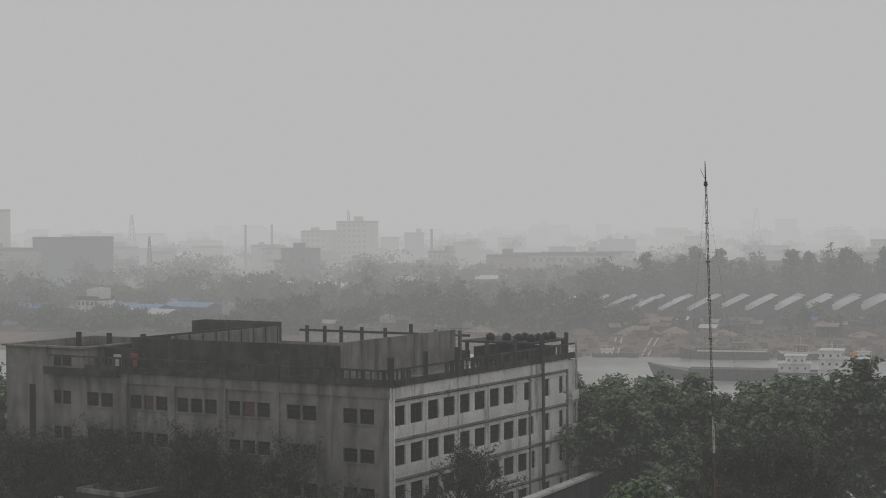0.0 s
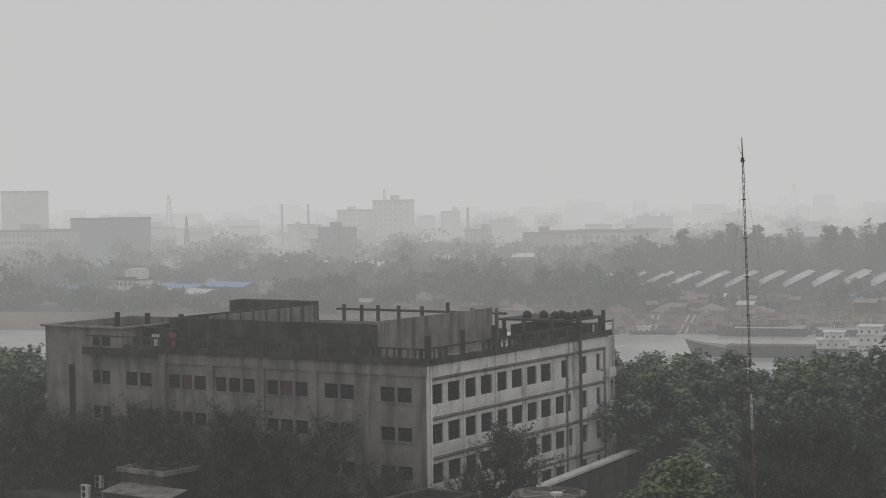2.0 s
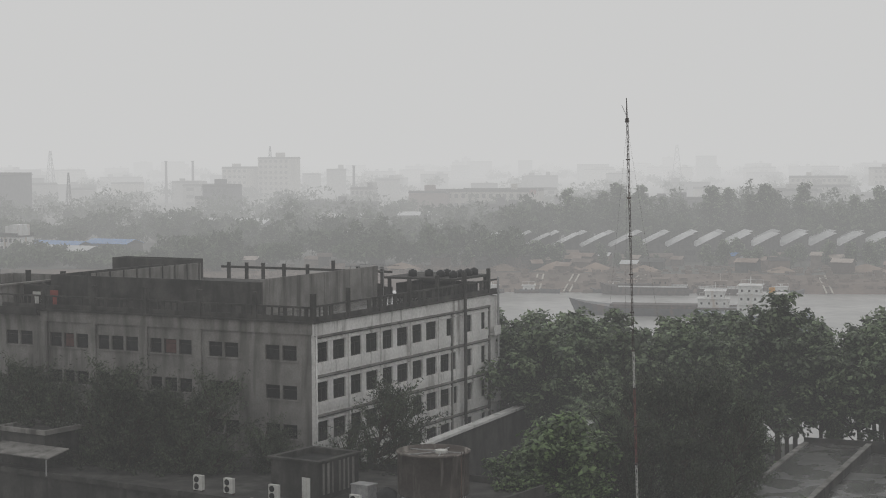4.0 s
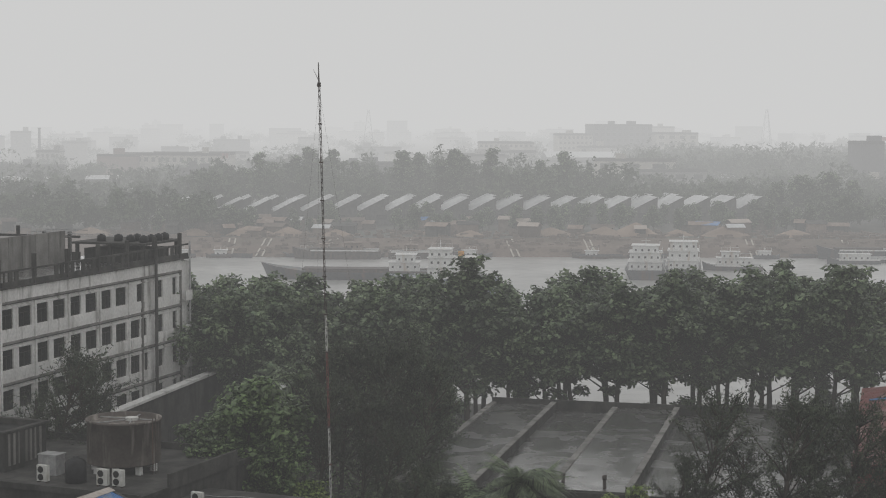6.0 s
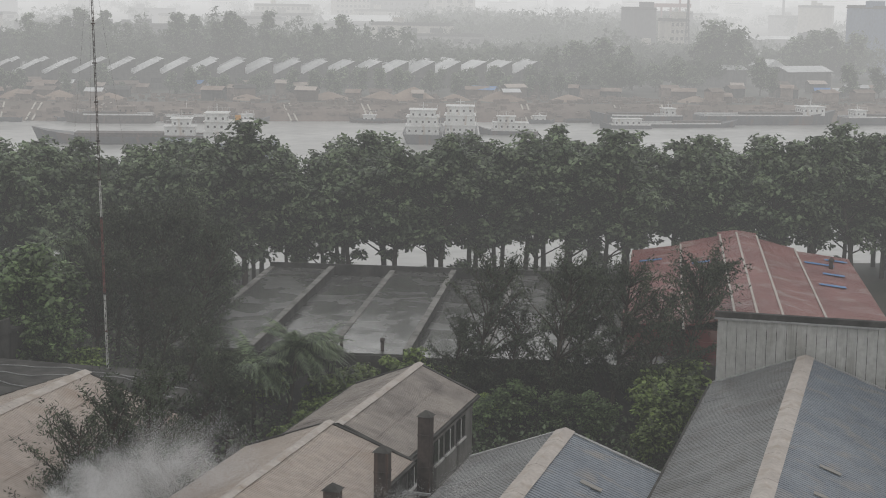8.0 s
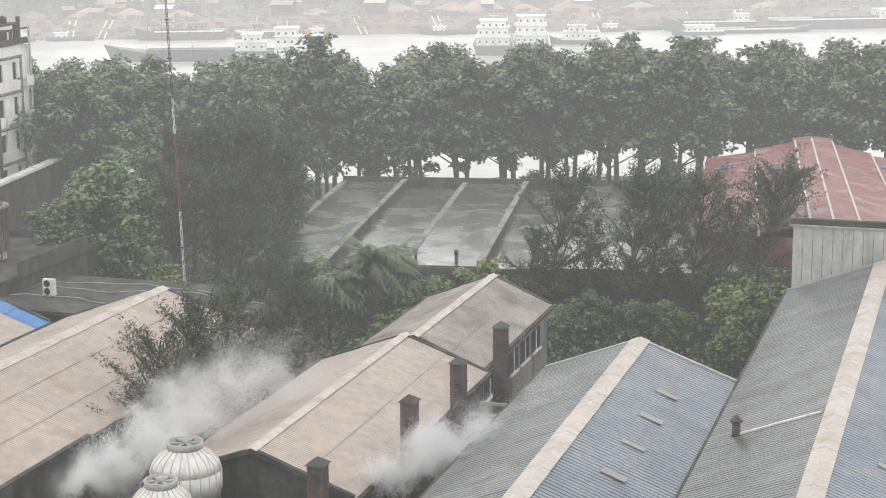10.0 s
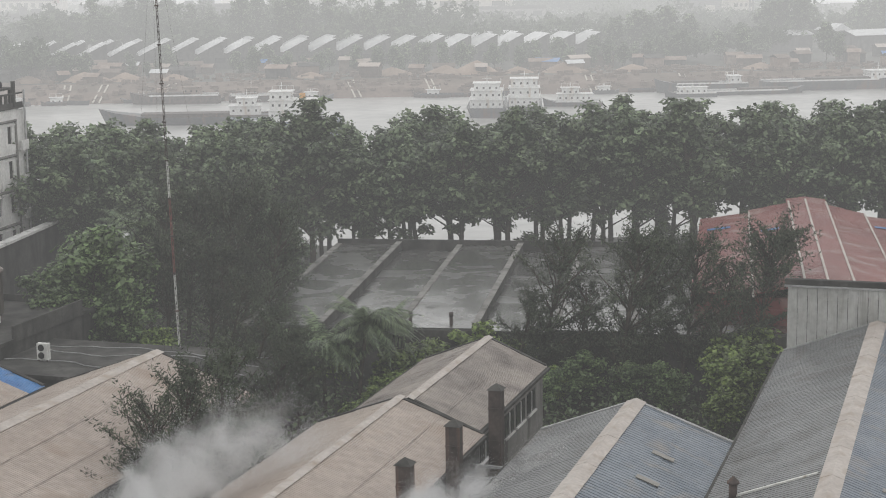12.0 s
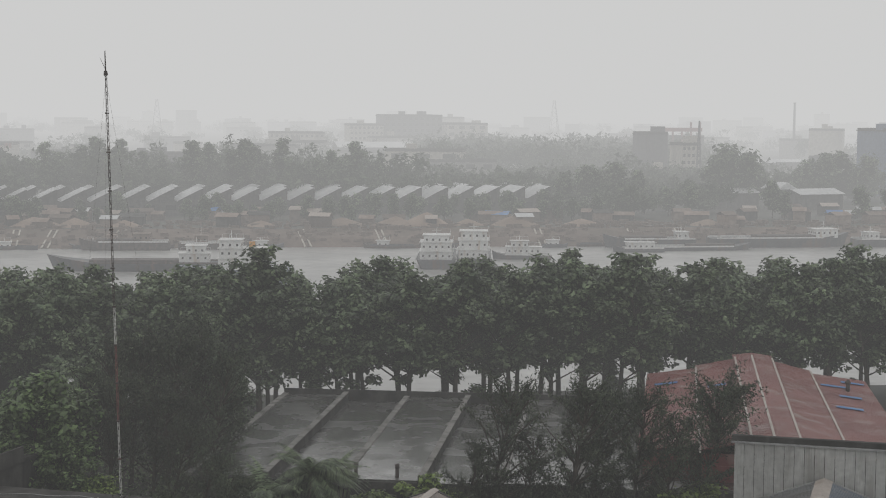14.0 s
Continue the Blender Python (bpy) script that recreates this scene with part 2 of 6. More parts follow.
for k, p in enumerate(ground.data.polygons):
    p.material_index = 1 if k // (n - 1) in (3, 4, 5) else 0
g = Geo()
g.box(-5990, 5990, NEAR_BANK - 3, FAR_BANK + 6, WATER - 0.5, WATER)
solid("river", g, water, "broad grey river ruffled by rain and wind", "river", kind="structure")


# ---- trees ----
def limb_path(g, p, d, length, r, rng, bend, n=4):
    tips = []
    for k in range(n):
        q = p + d * (length / n)
        g.tube(p, q, r * (1 - k / n * 0.7), r * (1 - (k + 1) / n * 0.7), 5, False)
        p = q
        d = (d + Vector((rng.uniform(-1, 1), rng.uniform(-1, 1), rng.uniform(-0.3, 0.6))) * bend).normalized()
        tips.append((p.copy(), d.copy()))
    return tips


def leaf(v, f, p, n, size, rng, long=1.6):
    a = n.orthogonal().normalized()
    a = (Matrix.Rotation(rng.uniform(0, 6.28), 3, n) @ a)
    b = n.cross(a)
    o = len(v)
    s, t = size * 0.5, size * 0.5 * long
    up = n * (size * 0.16)
    v.extend([tuple(p - b * t), tuple(p + a * s - up), tuple(p + b * t), tuple(p - a * s - up)])
    f.append((o, o + 1, o + 2))
    f.append((o, o + 2, o + 3))


def tree_meshes(seed, height, spread, base, clumps, leaves, size, clump_r, leaf_mat, kind="broad", lean=0.0):
    """Trunk-and-limbs mesh and crown mesh of one tree."""
    rng = random.Random(seed)
    g = Geo()
    p, d = Vector((0, 0, -0.3)), Vector((lean, rng.uniform(-0.05, 0.05), 1)).normalized()
    r = height * 0.014 + 0.03
    axis = []
    steps = 9
    top = height * (0.93 if kind == "needle" else 0.8)
    for k in range(steps):
        q = p + d * (top / steps)
        g.tube(p, q, r * (1 - 0.085 * k), r * (1 - 0.085 * (k + 1)), 7, False)
        p = q
        d = (d + Vector((rng.uniform(-1, 1), rng.uniform(-1, 1), 0.9)) * 0.1 + Vector((lean, 0, 0)) * 0.2).normalized()
        axis.append(p.copy())
    centres = []
    for k in range(clumps):
        u = rng.random()
        h = base + (1 - base) * u
        at = axis[min(steps - 1, max(1, int(h * steps * 0.85)))]
        ang = k * 2.4 + rng.uniform(-0.5, 0.5)
        if kind == "needle":
            w = spread * (0.45 + 0.65 * math.sin(math.pi * min(1, 0.15 + 0.8 * u))) * rng.uniform(0.35, 1.15)
            d = Vector((math.cos(ang) + 0.25, math.sin(ang), rng.uniform(0.4, 1.7))).normalized()
        else:
            w = spread * math.sin(min(1.0, (h - base) / (1 - base) * 0.8 + 0.22) * math.pi) ** 0.6 * rng.uniform(0.35, 1.1)
            d = Vector((math.cos(ang), math.sin(ang), rng.uniform(0.25, 1.0))).normalized()
        tips = limb_path(g, at, d, w * 1.15, r * 0.36, rng, 0.22, 3)
        centres.append((tips[-1][0], tips[-1][1], 1.0))
        if rng.random() < 0.7:
            centres.append((tips[-2][0] + Vector((rng.uniform(-.4, .4), rng.uniform(-.4, .4), 0.3)), tips[-2][1], 0.7))
    for k in range(4):
        centres.append((axis[-1] + Vector((rng.uniform(-1, 1), rng.uniform(-1, 1), rng.uniform(-0.6, 0.5))) * (clump_r * 0.8), Vector((0, 0, 1)), 1.0))
    v, f = [], []
    per = max(6, leaves // len(centres))
    for c, d, k in centres:
        cr = clump_r * k * rng.uniform(0.7, 1.25)
        for _ in range(int(per * (0.6 + 0.4 * k) * rng.uniform(0.7, 1.3))):
            e = Vector((rng.gauss(0, 1), rng.gauss(0, 1), rng.gauss(0, 1)))
            e = e.normalized() * (rng.random() ** 0.45)
            if kind == "needle":
                q = c + d * (e.x * cr * 1.5) + Vector((e.y * cr * 0.7, e.z * cr * 0.7, e.y * e.z * cr * 0.6 - 0.2 * cr)) + Vector((lean * cr * 2, 0, 0))
                nrm = Vector((rng.uniform(-1, 1), rng.uniform(-1, 1), rng.uniform(-0.6, 0.6))).normalized()
                leaf(v, f, q, nrm, size * rng.uniform(0.6, 1.2), rng, 4.5)
            else:
                q = c + Vector((e.x * cr * 1.15, e.y * cr * 1.15, e.z * cr * 0.75))
                nrm = (e * 0.7 + Vector((rng.uniform(-.7, .7), rng.uniform(-.7, .7), 0.75))).normalized()
                leaf(v, f, q, nrm, size * rng.uniform(0.6, 1.35), rng)
    return g.data("trunk", M_BARK, True), mesh("crown", v, f, leaf_mat)


def tree(meshes, m, label, category="tree", group="", name="tree"):
    ob = thing(name, label, category, m, group)
    part("trunk", meshes[0], None, ob)
    part("crown", meshes[1], None, ob)
    return ob


def sized(x, y, z, s=1.0, turn=0.0, sz=None):
    return Matrix.Translation((x, y, z)) @ Matrix.Rotation(radians(turn), 4, "Z") @ Matrix.Diagonal((s, s, sz or s, 1))


BROAD = [tree_meshes(10 + k, 15.5 + 1.0 * (k % 3 - 1), 3.9 + 0.4 * (k % 2), 0.225, 50, 4600, 0.34, 0.92, M_LEAF) for k in range(6)]
FRESH = [tree_meshes(30 + k, 9.0, 3.2, 0.25, 30, 3000, 0.40, 0.95, M_LEAF_B) for k in range(2)]
M_LEAF_C = leafmat("green_foliage", (0.08, 0.125, 0.05), (0.15, 0.215, 0.085))
MID = [tree_meshes(34 + k, 9.5, 3.0, 0.2, 36, 6200, 0.27, 0.95, M_LEAF_C) for k in range(2)]
SHRUB = [tree_meshes(90 + k, 5.0, 2.2, 0.1, 16, 900, 0.42, 0.95, M_LEAF) for k in range(3)]
NEEDLE = [tree_meshes(50 + k, 13, 3.4, 0.2, 54, 6800, 0.085, 0.95, M_NEEDLE, "needle", 0.10) for k in range(4)]
rng = random.Random(7)
for row, (y0, step) in enumerate(((180.5, 4.6), (185.5, 4.6), (190.5, 4.8))):
    x = -112 + row * 2
    while x < 104:
        if -76 < x < -32:
            x = -31.0 + row * 1.5
        s = rng.choice((1.15, 1.2, 1.24, 1.28, 1.32)) * rng.uniform(0.97, 1.04)
        if 10.4 < x < 15.2:
            s *= 0.84
        tree(BROAD[rng.randrange(6)], sized(x + rng.uniform(-1.2, 1.2), y0 + 0.06 * max(0, x - 40) + rng.uniform(-1.6, 1.6), 0, s, rng.uniform(0, 360)),
             "tall dark green broadleaf tree in the row on the river bank", "tree", "trees along the river bank")
        x += step * rng.uniform(0.75, 1.25)
x = -30.0
while x < 102:
    tree(SHRUB[rng.randrange(3)], sized(x, 178.5 + 0.06 * max(0, x - 40) + rng.uniform(-1, 8), 0, rng.uniform(0.4, 0.75), rng.uniform(0, 360)), "low dark shrub under the riverside trees", "shrub", "riverside shrubs", "shrub")
    x += rng.uniform(3.2, 7.5)
for x, y, s in ((6.2, 183, 1.27), (2.5, 184, 1.3), (9.0, 182.5, 1.16), (84, 190, 1.32), (88.5, 192, 1.28)):
    tree(BROAD[rng.randrange(6)], sized(x, y, 0, s, rng.uniform(0, 360)), "taller dark tree standing above the river row", "tree", "trees along the river bank")


# ---- the abandoned concrete block ----
# Opaque pane; its near-black colour stands for the unlit space behind.
M_PANE = mat("glass_painted_dark", (0.015, 0.016, 0.017), (0.03, 0.03, 0.032), 0.15, 2.0, spec=0.5, bump=0.0, vary=0.4)
M_FRAME = mat("old_window_frame", (0.035, 0.033, 0.03), (0.065, 0.06, 0.055), 0.7, 3.0)
M_SHUT = mat("faded_shutter", (0.10, 0.055, 0.05), (0.14, 0.075, 0.065), 0.7, 2.0, bump=0.0)
M_BLUE = mat("blue_sheet", (0.05, 0.17, 0.42), (0.08, 0.24, 0.52), 0.4, 0.6, 4.0, stain=(0.25, 0.25, 0.25), stain_amt=0.25, stain_scale=0.8)
M_ORANGE = mat("orange_paint", (0.55, 0.26, 0.05), (0.65, 0.33, 0.08), 0.5, 1.0, bump=0.0)
M_PLASTIC = mat("black_plastic", (0.015, 0.015, 0.016), (0.03, 0.03, 0.032), 0.45, 2.0, bump=0.0)
M_AC = mat("off_white_enamel", (0.60, 0.60, 0.57), (0.72, 0.72, 0.69), 0.45, 2.0, stain=(0.40, 0.36, 0.30), stain_amt=0.3, stain_scale=3, streak=True, bump=0.0)

AZB = 19.5
block = thing("office_block", "derelict grey concrete office block with empty windows and stained walls", "building", heading(-33.4, 145.2, 0, AZB))
RLEN, SLEN = 36.0, 46.1
ROWS = [14.7, 11.2, 7.7, 4.2]


def right(u0, u1, d0, d1, z0, z1, g):
    return g.box(-d1, -d0, u0, u1, z0, z1)


def left(u0, u1, d0, d1, z0, z1, g):
    return g.box(-u1, -u0, d0, d1, z0, z1)


def facade(side, length, z_top, rows, start=0.0):
    """Wall of strips and piers round its openings. rows: (sill, head, [(u0, u1), ...])."""
    g = Geo()
    z = 0.0
    for za, zb, spans in sorted(rows):
        side(start, length, 0, 0.3, z, za, g)
        u = start
        for a, b in spans:
            side(u, a, 0, 0.3, za, zb, g)
            u = b
        side(u, length, 0, 0.3, za, zb, g)
        z = zb
    side(start, length, 0, 0.3, z, z_top, g)
    return g


WIN = {}


def window(side, u0, u1, za, zb, panes, shut=False):
    key = (side is right, round(u1 - u0, 1), round(zb - za, 1), panes, shut)
    if key not in WIN:
        w, h = u1 - u0, zb - za
        ring = [(0, 0), (w, 0), (w, h), (0, h), (0.07, 0.07), (w - 0.07, 0.07), (w - 0.07, h - 0.07), (0.07, h - 0.07)]
        vs = [(-d, u, z) if side is right else (-u, d, z) for d in (0.14, 0.22) for u, z in ring]
        fs = []
        for k in range(4):
            i, j = k, (k + 1) % 4
            fs += [(i, j, 4 + j, 4 + i), (8 + i, 12 + i, 12 + j, 8 + j), (i, 8 + i, 8 + j, j), (4 + i, 4 + j, 12 + j, 12 + i)]
        tg = side(0.07, w - 0.07, 0.15, 0.21, h * 0.68, h * 0.68 + 0.05, Geo())
        mg = side(w / 2 - 0.04, w / 2 + 0.04, 0.15, 0.21, 0.07, h * 0.68, Geo()) if panes > 1 else None
        pg = side(0.08, w - 0.08, 0.17, 0.185, 0.08, h - 0.08, Geo())
        WIN[key] = (mesh("window", vs, fs, M_FRAME), tg.data("transom", M_FRAME), mg and mg.data("mullion", M_FRAME), pg.data("pane", M_SHUT if shut else M_PANE))
    ob = part("window", WIN[key][0], None, block)
    ob.location = (0, u0, za) if side is right else (-u0, 0, za)
    for name, me in zip(("transom", "mullion", "pane"), WIN[key][1:]):
        if me:
            part(name, me, None, ob)
    return ob


r_full = []
for k in range(4):
    r_full += [(5.75 * k + 0.35, 5.75 * k + 2.25), (5.75 * k + 3.1, 5.75 * k + 5.2)]
r_rows = [(ROWS[0], ROWS[0] + 1.75, r_full + [(24.6, 26.1), (28.9, 30.1), (32.3, 33.2)]),
          (ROWS[1], ROWS[1] + 1.75, r_full + [(23.3, 25.2), (25.9, 26.6), (28.9, 30.1), (32.3, 33.2)]),
          (ROWS[2], ROWS[2] + 1.75, r_full + [(23.3, 25.2), (26.1, 26.9), (28.9, 30.1), (32.3, 33.2)]),
          (ROWS[3], ROWS[3] + 1.75, r_full + [(23.3, 25.2), (28.9, 30.1), (32.3, 33.2)])]
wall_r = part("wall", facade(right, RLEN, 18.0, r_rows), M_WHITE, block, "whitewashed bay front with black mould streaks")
for za, zb, sp in r_rows:
    for a, b in sp:
        window(right, a, b, za, zb, 2 if b - a > 1.3 else 1)
l_sp = [(1.85, 3.35), (3.65, 5.15), (8.05, 9.55), (9.8, 11.3), (13.2, 14.6), (14.9, 16.3), (16.6, 17.9), (19.3, 20.7), (21.0, 22.4), (22.7, 24.0), (25.2, 26.6), (26.9, 28.1), (28.4, 29.8), (32.0, 33.5), (33.8, 35.3), (37.4, 38.5), (38.7, 39.7)]
l_rows = [(14.8, 16.15, l_sp), (11.35, 12.6, l_sp), (7.9, 9.15, l_sp), (4.4, 5.65, l_sp)]
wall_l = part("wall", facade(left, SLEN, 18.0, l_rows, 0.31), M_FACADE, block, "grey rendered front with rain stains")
for r, (za, zb, sp) in enumerate(l_rows):
    for k, (a, b) in enumerate(sp):
        window(left, a, b, za, zb, 1, shut=(r, k) in ((0, 5), (0, 11)))
g = Geo()
g.box(-SLEN, -0.3, RLEN - 0.3, RLEN, 0, 18).box(-SLEN, -SLEN + 0.3, 0.3, RLEN - 0.3, 0, 18)
part("back_wall", g, M_FACADE, block)
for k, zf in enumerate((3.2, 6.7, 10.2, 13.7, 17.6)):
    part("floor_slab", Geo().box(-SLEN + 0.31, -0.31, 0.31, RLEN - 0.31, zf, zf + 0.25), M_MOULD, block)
# Added backing walls, painted near-black so the rooms read as unlit.
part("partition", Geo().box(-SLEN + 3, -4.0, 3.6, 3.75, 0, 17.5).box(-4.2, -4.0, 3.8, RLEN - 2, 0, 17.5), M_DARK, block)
# bands, pilasters and the heavy frieze
for z in (17.05, 13.55, 10.05, 6.55, 3.05):
    part("ledge", Geo().box(0.0, 0.24, -0.02, 34.0, z - 0.1, z + 0.08), M_FACADE, block)
    # Dark strip painted in for the shadow beneath each ledge.
    part("ledge_drip", Geo().box(0.0, 0.18, 0.0, 34.0, z - 0.2, z - 0.1), M_MOULD, block)
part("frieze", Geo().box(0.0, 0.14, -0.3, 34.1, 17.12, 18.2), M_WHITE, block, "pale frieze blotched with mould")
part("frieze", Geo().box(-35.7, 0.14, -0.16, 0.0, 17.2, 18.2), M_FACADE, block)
part("coping", Geo().box(-35.7, 0.3, -0.35, 0.28, 18.2, 18.36).box(-0.2, 0.3, 0.28, RLEN, 18.2, 18.36), M_MOULD, block)
for u in (0.0, 5.75, 11.5, 17.2, 22.9, 25.6, 28.7, 34.0):
    part("pilaster", Geo().box(0.0, 0.14, u - 0.14, u + 0.14, 0, 17.05), M_WHITE if u < 24 else M_FACADE, block)
part("drainpipe", Geo().tube((0.42, 27.9, 0), (0.42, 27.9, 20.9), 0.16), M_MOULD, block, "blackened soil pipe", True)
part("drainpipe", Geo().tube((0.35, 35.6, 0), (0.35, 35.6, 20.0), 0.12), M_STEEL, block, "grey rain pipe", True)
part("drainpipe", Geo().tube((0.22, 0.02, 0), (0.22, 0.02, 17.2), 0.08), M_WHITE, block, "white rain pipe", True)
for a, b in ((12.0, 12.9), (18.1, 19.0), (24.15, 25.0), (30.0, 30.7)):
    part("pilaster", Geo().box(-b, -a, -0.22, 0, 0, 17.2), M_FACADE, block)
for a, b in ((13.0, 18.0), (19.1, 24.1), (25.1, 29.9), (1.6, 5.4), (7.8, 11.6), (31.8, 35.5), (37.1, 40.0)):
    for za, zb, _ in l_rows[:3]:
        part("window_sill", Geo().box(-b, -a, -0.1, 0, za - 0.12, za - 0.04), M_FACADE, block)
for z in (4.6, 8.1, 11.6, 15.1):
    part("end_balcony", Geo().box(-1.0, 0.55, 34.3, RLEN - 0.2, z - 1.2, z - 1.05).box(0.45, 0.55, 34.3, RLEN - 0.2, z - 1.05, z - 0.2), M_WHITE, block)
for k in range(6):
    for z in ROWS:
        part("lintel", Geo().box(0.0, 0.1, 5.75 * k + 0.2, 5.75 * k + 5.5, z + 1.82, z + 1.92), M_WHITE, block)
        part("spandrel", Geo().box(0.0, 0.05, 5.75 * k + 0.2, 5.75 * k + 5.5, z - 0.75, z - 0.12), M_WHITE, block)
# roof terrace: posts, rails, low parapet
for k in range(6):
    s = 0.12 + 6.08 * k
    part("roof_post", Geo().box(-s - 0.21, -s + 0.21, -0.14, 0.26, 18.36, 20.8), M_MOULD, block)
for k in range(1, 7):
    r = 5.65 * k
    part("roof_post", Geo().box(-0.12, 0.2, r - 0.16, r + 0.16, 18.36, 20.95), M_MOULD, block)
part("roof_rail", Geo().box(-40.4, -0.05, -0.06, 0.12, 19.5, 19.66), M_MOULD, block)
part("roof_rail", Geo().box(-0.08, 0.1, 0.2, 35.8, 19.6, 19.76), M_MOULD, block)
part("parapet", Geo().box(-35.6, -0.4, -0.04, 0.1, 18.36, 18.8), M_MOULD, block)
part("parapet", Geo().box(-0.06, 0.08, 0.4, 35.8, 18.36, 18.78), M_MOULD, block)
rg = random.Random(3)
for k in range(46):
    s = 0.7 + k * 0.74
    if rg.random() < 0.8 and s < 34.5:
        part("baluster", Geo().box(-s - (0.07 if k % 3 else 0.3), -s + 0.07, -0.02, 0.08, 18.8, 19.5), M_MOULD, block)
for k in range(36):
    r = 0.9 + k * 0.95
    if rg.random() < 0.85:
        w = 0.08 if rg.random() < 0.7 else 0.3
        part("baluster", Geo().box(-0.04, 0.07, r - w, r + w, 18.78, 19.6), M_MOULD, block)
part("terrace_floor", Geo().box(-35.6, -0.35, 0.35, RLEN - 0.35, 17.95, 18.1), M_WET, block)
# left wing, one floor higher
g = Geo()
left(30.8, 35.3, 2.6, 2.9, 18.1, 20.3, g)
part("veranda_wall", g, M_MOULD, block)
part("door", Geo().box(-31.9, -30.95, 2.5, 2.6, 18.1, 19.9), M_REDSTEEL, block, "red painted door")
part("door", Geo().box(-34.1, -33.1, 2.5, 2.6, 18.1, 19.7), M_AC, block, "white sheet door")
g = Geo()
left(35.75, SLEN, 0.0, 0.3, 18.0, 20.35, g)
g.box(-36.05, -35.75, 0.3, 13, 18.0, 20.35).box(-SLEN, -SLEN + 0.3, 0.3, 13, 18, 20.35).box(-SLEN + 0.3, -36.05, 12.7, 13, 18, 20.35)
part("wing_wall", g, M_FACADE, block)
part("wing_cornice", Geo().box(-SLEN - 0.35, -35.4, -0.35, 0.3, 20.35, 20.52).box(-SLEN - 0.35, -35.4, 12.7, 13.3, 20.35, 20.52).box(-SLEN - 0.35, -SLEN + 0.3, 0.3, 12.7, 20.35, 20.52).box(-36.05, -35.4, 0.3, 12.7, 20.35, 20.52), M_FACADE, block, "worn overhanging cornice")
# Lowered roof in black, so the shade within the rim is in its colour.
part("wing_roof", Geo().box(-SLEN + 0.3, -36.05, 0.3, 12.7, 19.4, 19.6), M_MOULD, block, "sunken roof painted black for inner shade")
for a, b in ((37.3, 38.4), (38.7, 39.6)):
    window(left, a, b, 18.6, 19.5, 1).location.y = -0.2
# No opening: a near-black strip on the wall paints the slot's shade.
part("slot_window", Geo().box(-42.9, -42.1, -0.03, -0.01, 9.5, 16.6), M_DARK, block)
part("balcony", Geo().box(-40.4, -30.9, -0.7, 0.0, 17.75, 17.9).box(-40.4, -30.9, -0.7, -0.58, 17.9, 18.5), M_MOULD, block)
for s in (33.0, 36.0, 40.6, 44.8):
    part("roof_stub", Geo().box(-s - 0.2, -s + 0.2, 9, 9.4, 19.6, 21.2), M_MOULD, block)
# set-back upper floor and the block on top of it
g = Geo().box(-34.8, -9.6, 6.0, 6.25, 18.1, 21.1)
part("upper_wall", g, M_MOULD, block, "dark upper wall")
g = Geo().box(-9.85, -9.6, 6.25, 27.5, 18.1, 21.35)
part("upper_wall", g, M_FACADE, block, "grey upper wall with panel joints")
for k in range(9):
    part("panel_joint", Geo().box(-9.6, -9.55, 7.4 + 2.4 * k, 7.48 + 2.4 * k, 18.1, 21.36), M_FACADE, block)
part("upper_roof", Geo().box(-34.5, -9.86, 6.26, 27.4, 19.3, 19.5), M_MOULD, block)
part("upper_wall", Geo().box(-34.8, -34.55, 6.25, 27.2, 18.1, 21.1), M_MOULD, block)
g = Geo().box(-41.8, -31.2, 24.2, 24.45, 18.1, 21.65).box(-31.45, -31.2, 24.45, 26.6, 18.1, 21.65).box(-41.8, -41.55, 24.45, 26.6, 18.1, 21.65).box(-41.55, -31.45, 26.35, 26.6, 18.1, 21.65)
part("stair_head", g, M_MOULD, block)
part("stair_head_roof", Geo().box(-41.5, -31.5, 24.5, 26.3, 21.2, 21.4), M_MOULD, block)
SW0, SW1, SWZ = 6.3, 24.1, 21.35
part("slab_wall", Geo().box(-29.95, -29.7, SW0, SW1, 19.5, SWZ), M_FACADE, block, "pale ribbed parapet wall")
for k in range(9):
    part("slab_rib", Geo().box(-29.7, -29.62, SW0 + 0.4 + (SW1 - SW0 - 0.8) * k / 8, SW0 + 0.52 + (SW1 - SW0 - 0.8) * k / 8, 19.5, SWZ + 0.05), M_MOULD, block)
for s in (31, 28.6, 26.4, 23.65, 20.6, 17.3, 14.2, 11.2):
    part("roof_post", Geo().box(-s - 0.15, -s + 0.15, 31.0, 31.3, 18.1, 21.0 + 0.5 * (int(s * 10) % 2)), M_MOULD, block)
part("roof_rail", Geo().box(-32, -10, 31.05, 31.25, 20.35, 20.6).box(-32, -10, 31.05, 31.25, 18.1, 18.9), M_MOULD, block)
# tank stage at the far end
part("tank_stage", Geo().box(-8.4, -1.6, 29.2, 34.4, 18.1, 19.5).box(-9, -0.6, 27.6, 35.6, 20.05, 20.25), M_MOULD, block)
for x in (-8.5, -4.8, -1.0):
    for y in (28, 35.2):
        part("stage_leg", Geo().box(x - 0.15, x + 0.15, y - 0.15, y + 0.15, 18.1, 20.05), M_MOULD, block)
g = Geo()
for z in (20.8, 21.2):
    g.tube((-9, 27.6, z), (-14, 27.6, z), 0.03).tube((-9, 31, z), (-14, 31, z), 0.03)
for k in range(6):
    g.tube((-9 - k, 27.6, 18.1), (-9 - k, 27.6, 21.2), 0.03)
part("stage_railing", g, M_STEEL, block, "thin steel railing")
g = Geo().lathe([(0.42, 0), (0.46, 0.08), (0.46, 0.5), (0.36, 0.66), (0.15, 0.7), (0.15, 0.76)], 12)
tank_me = g.data("water_tank", M_PLASTIC, True)
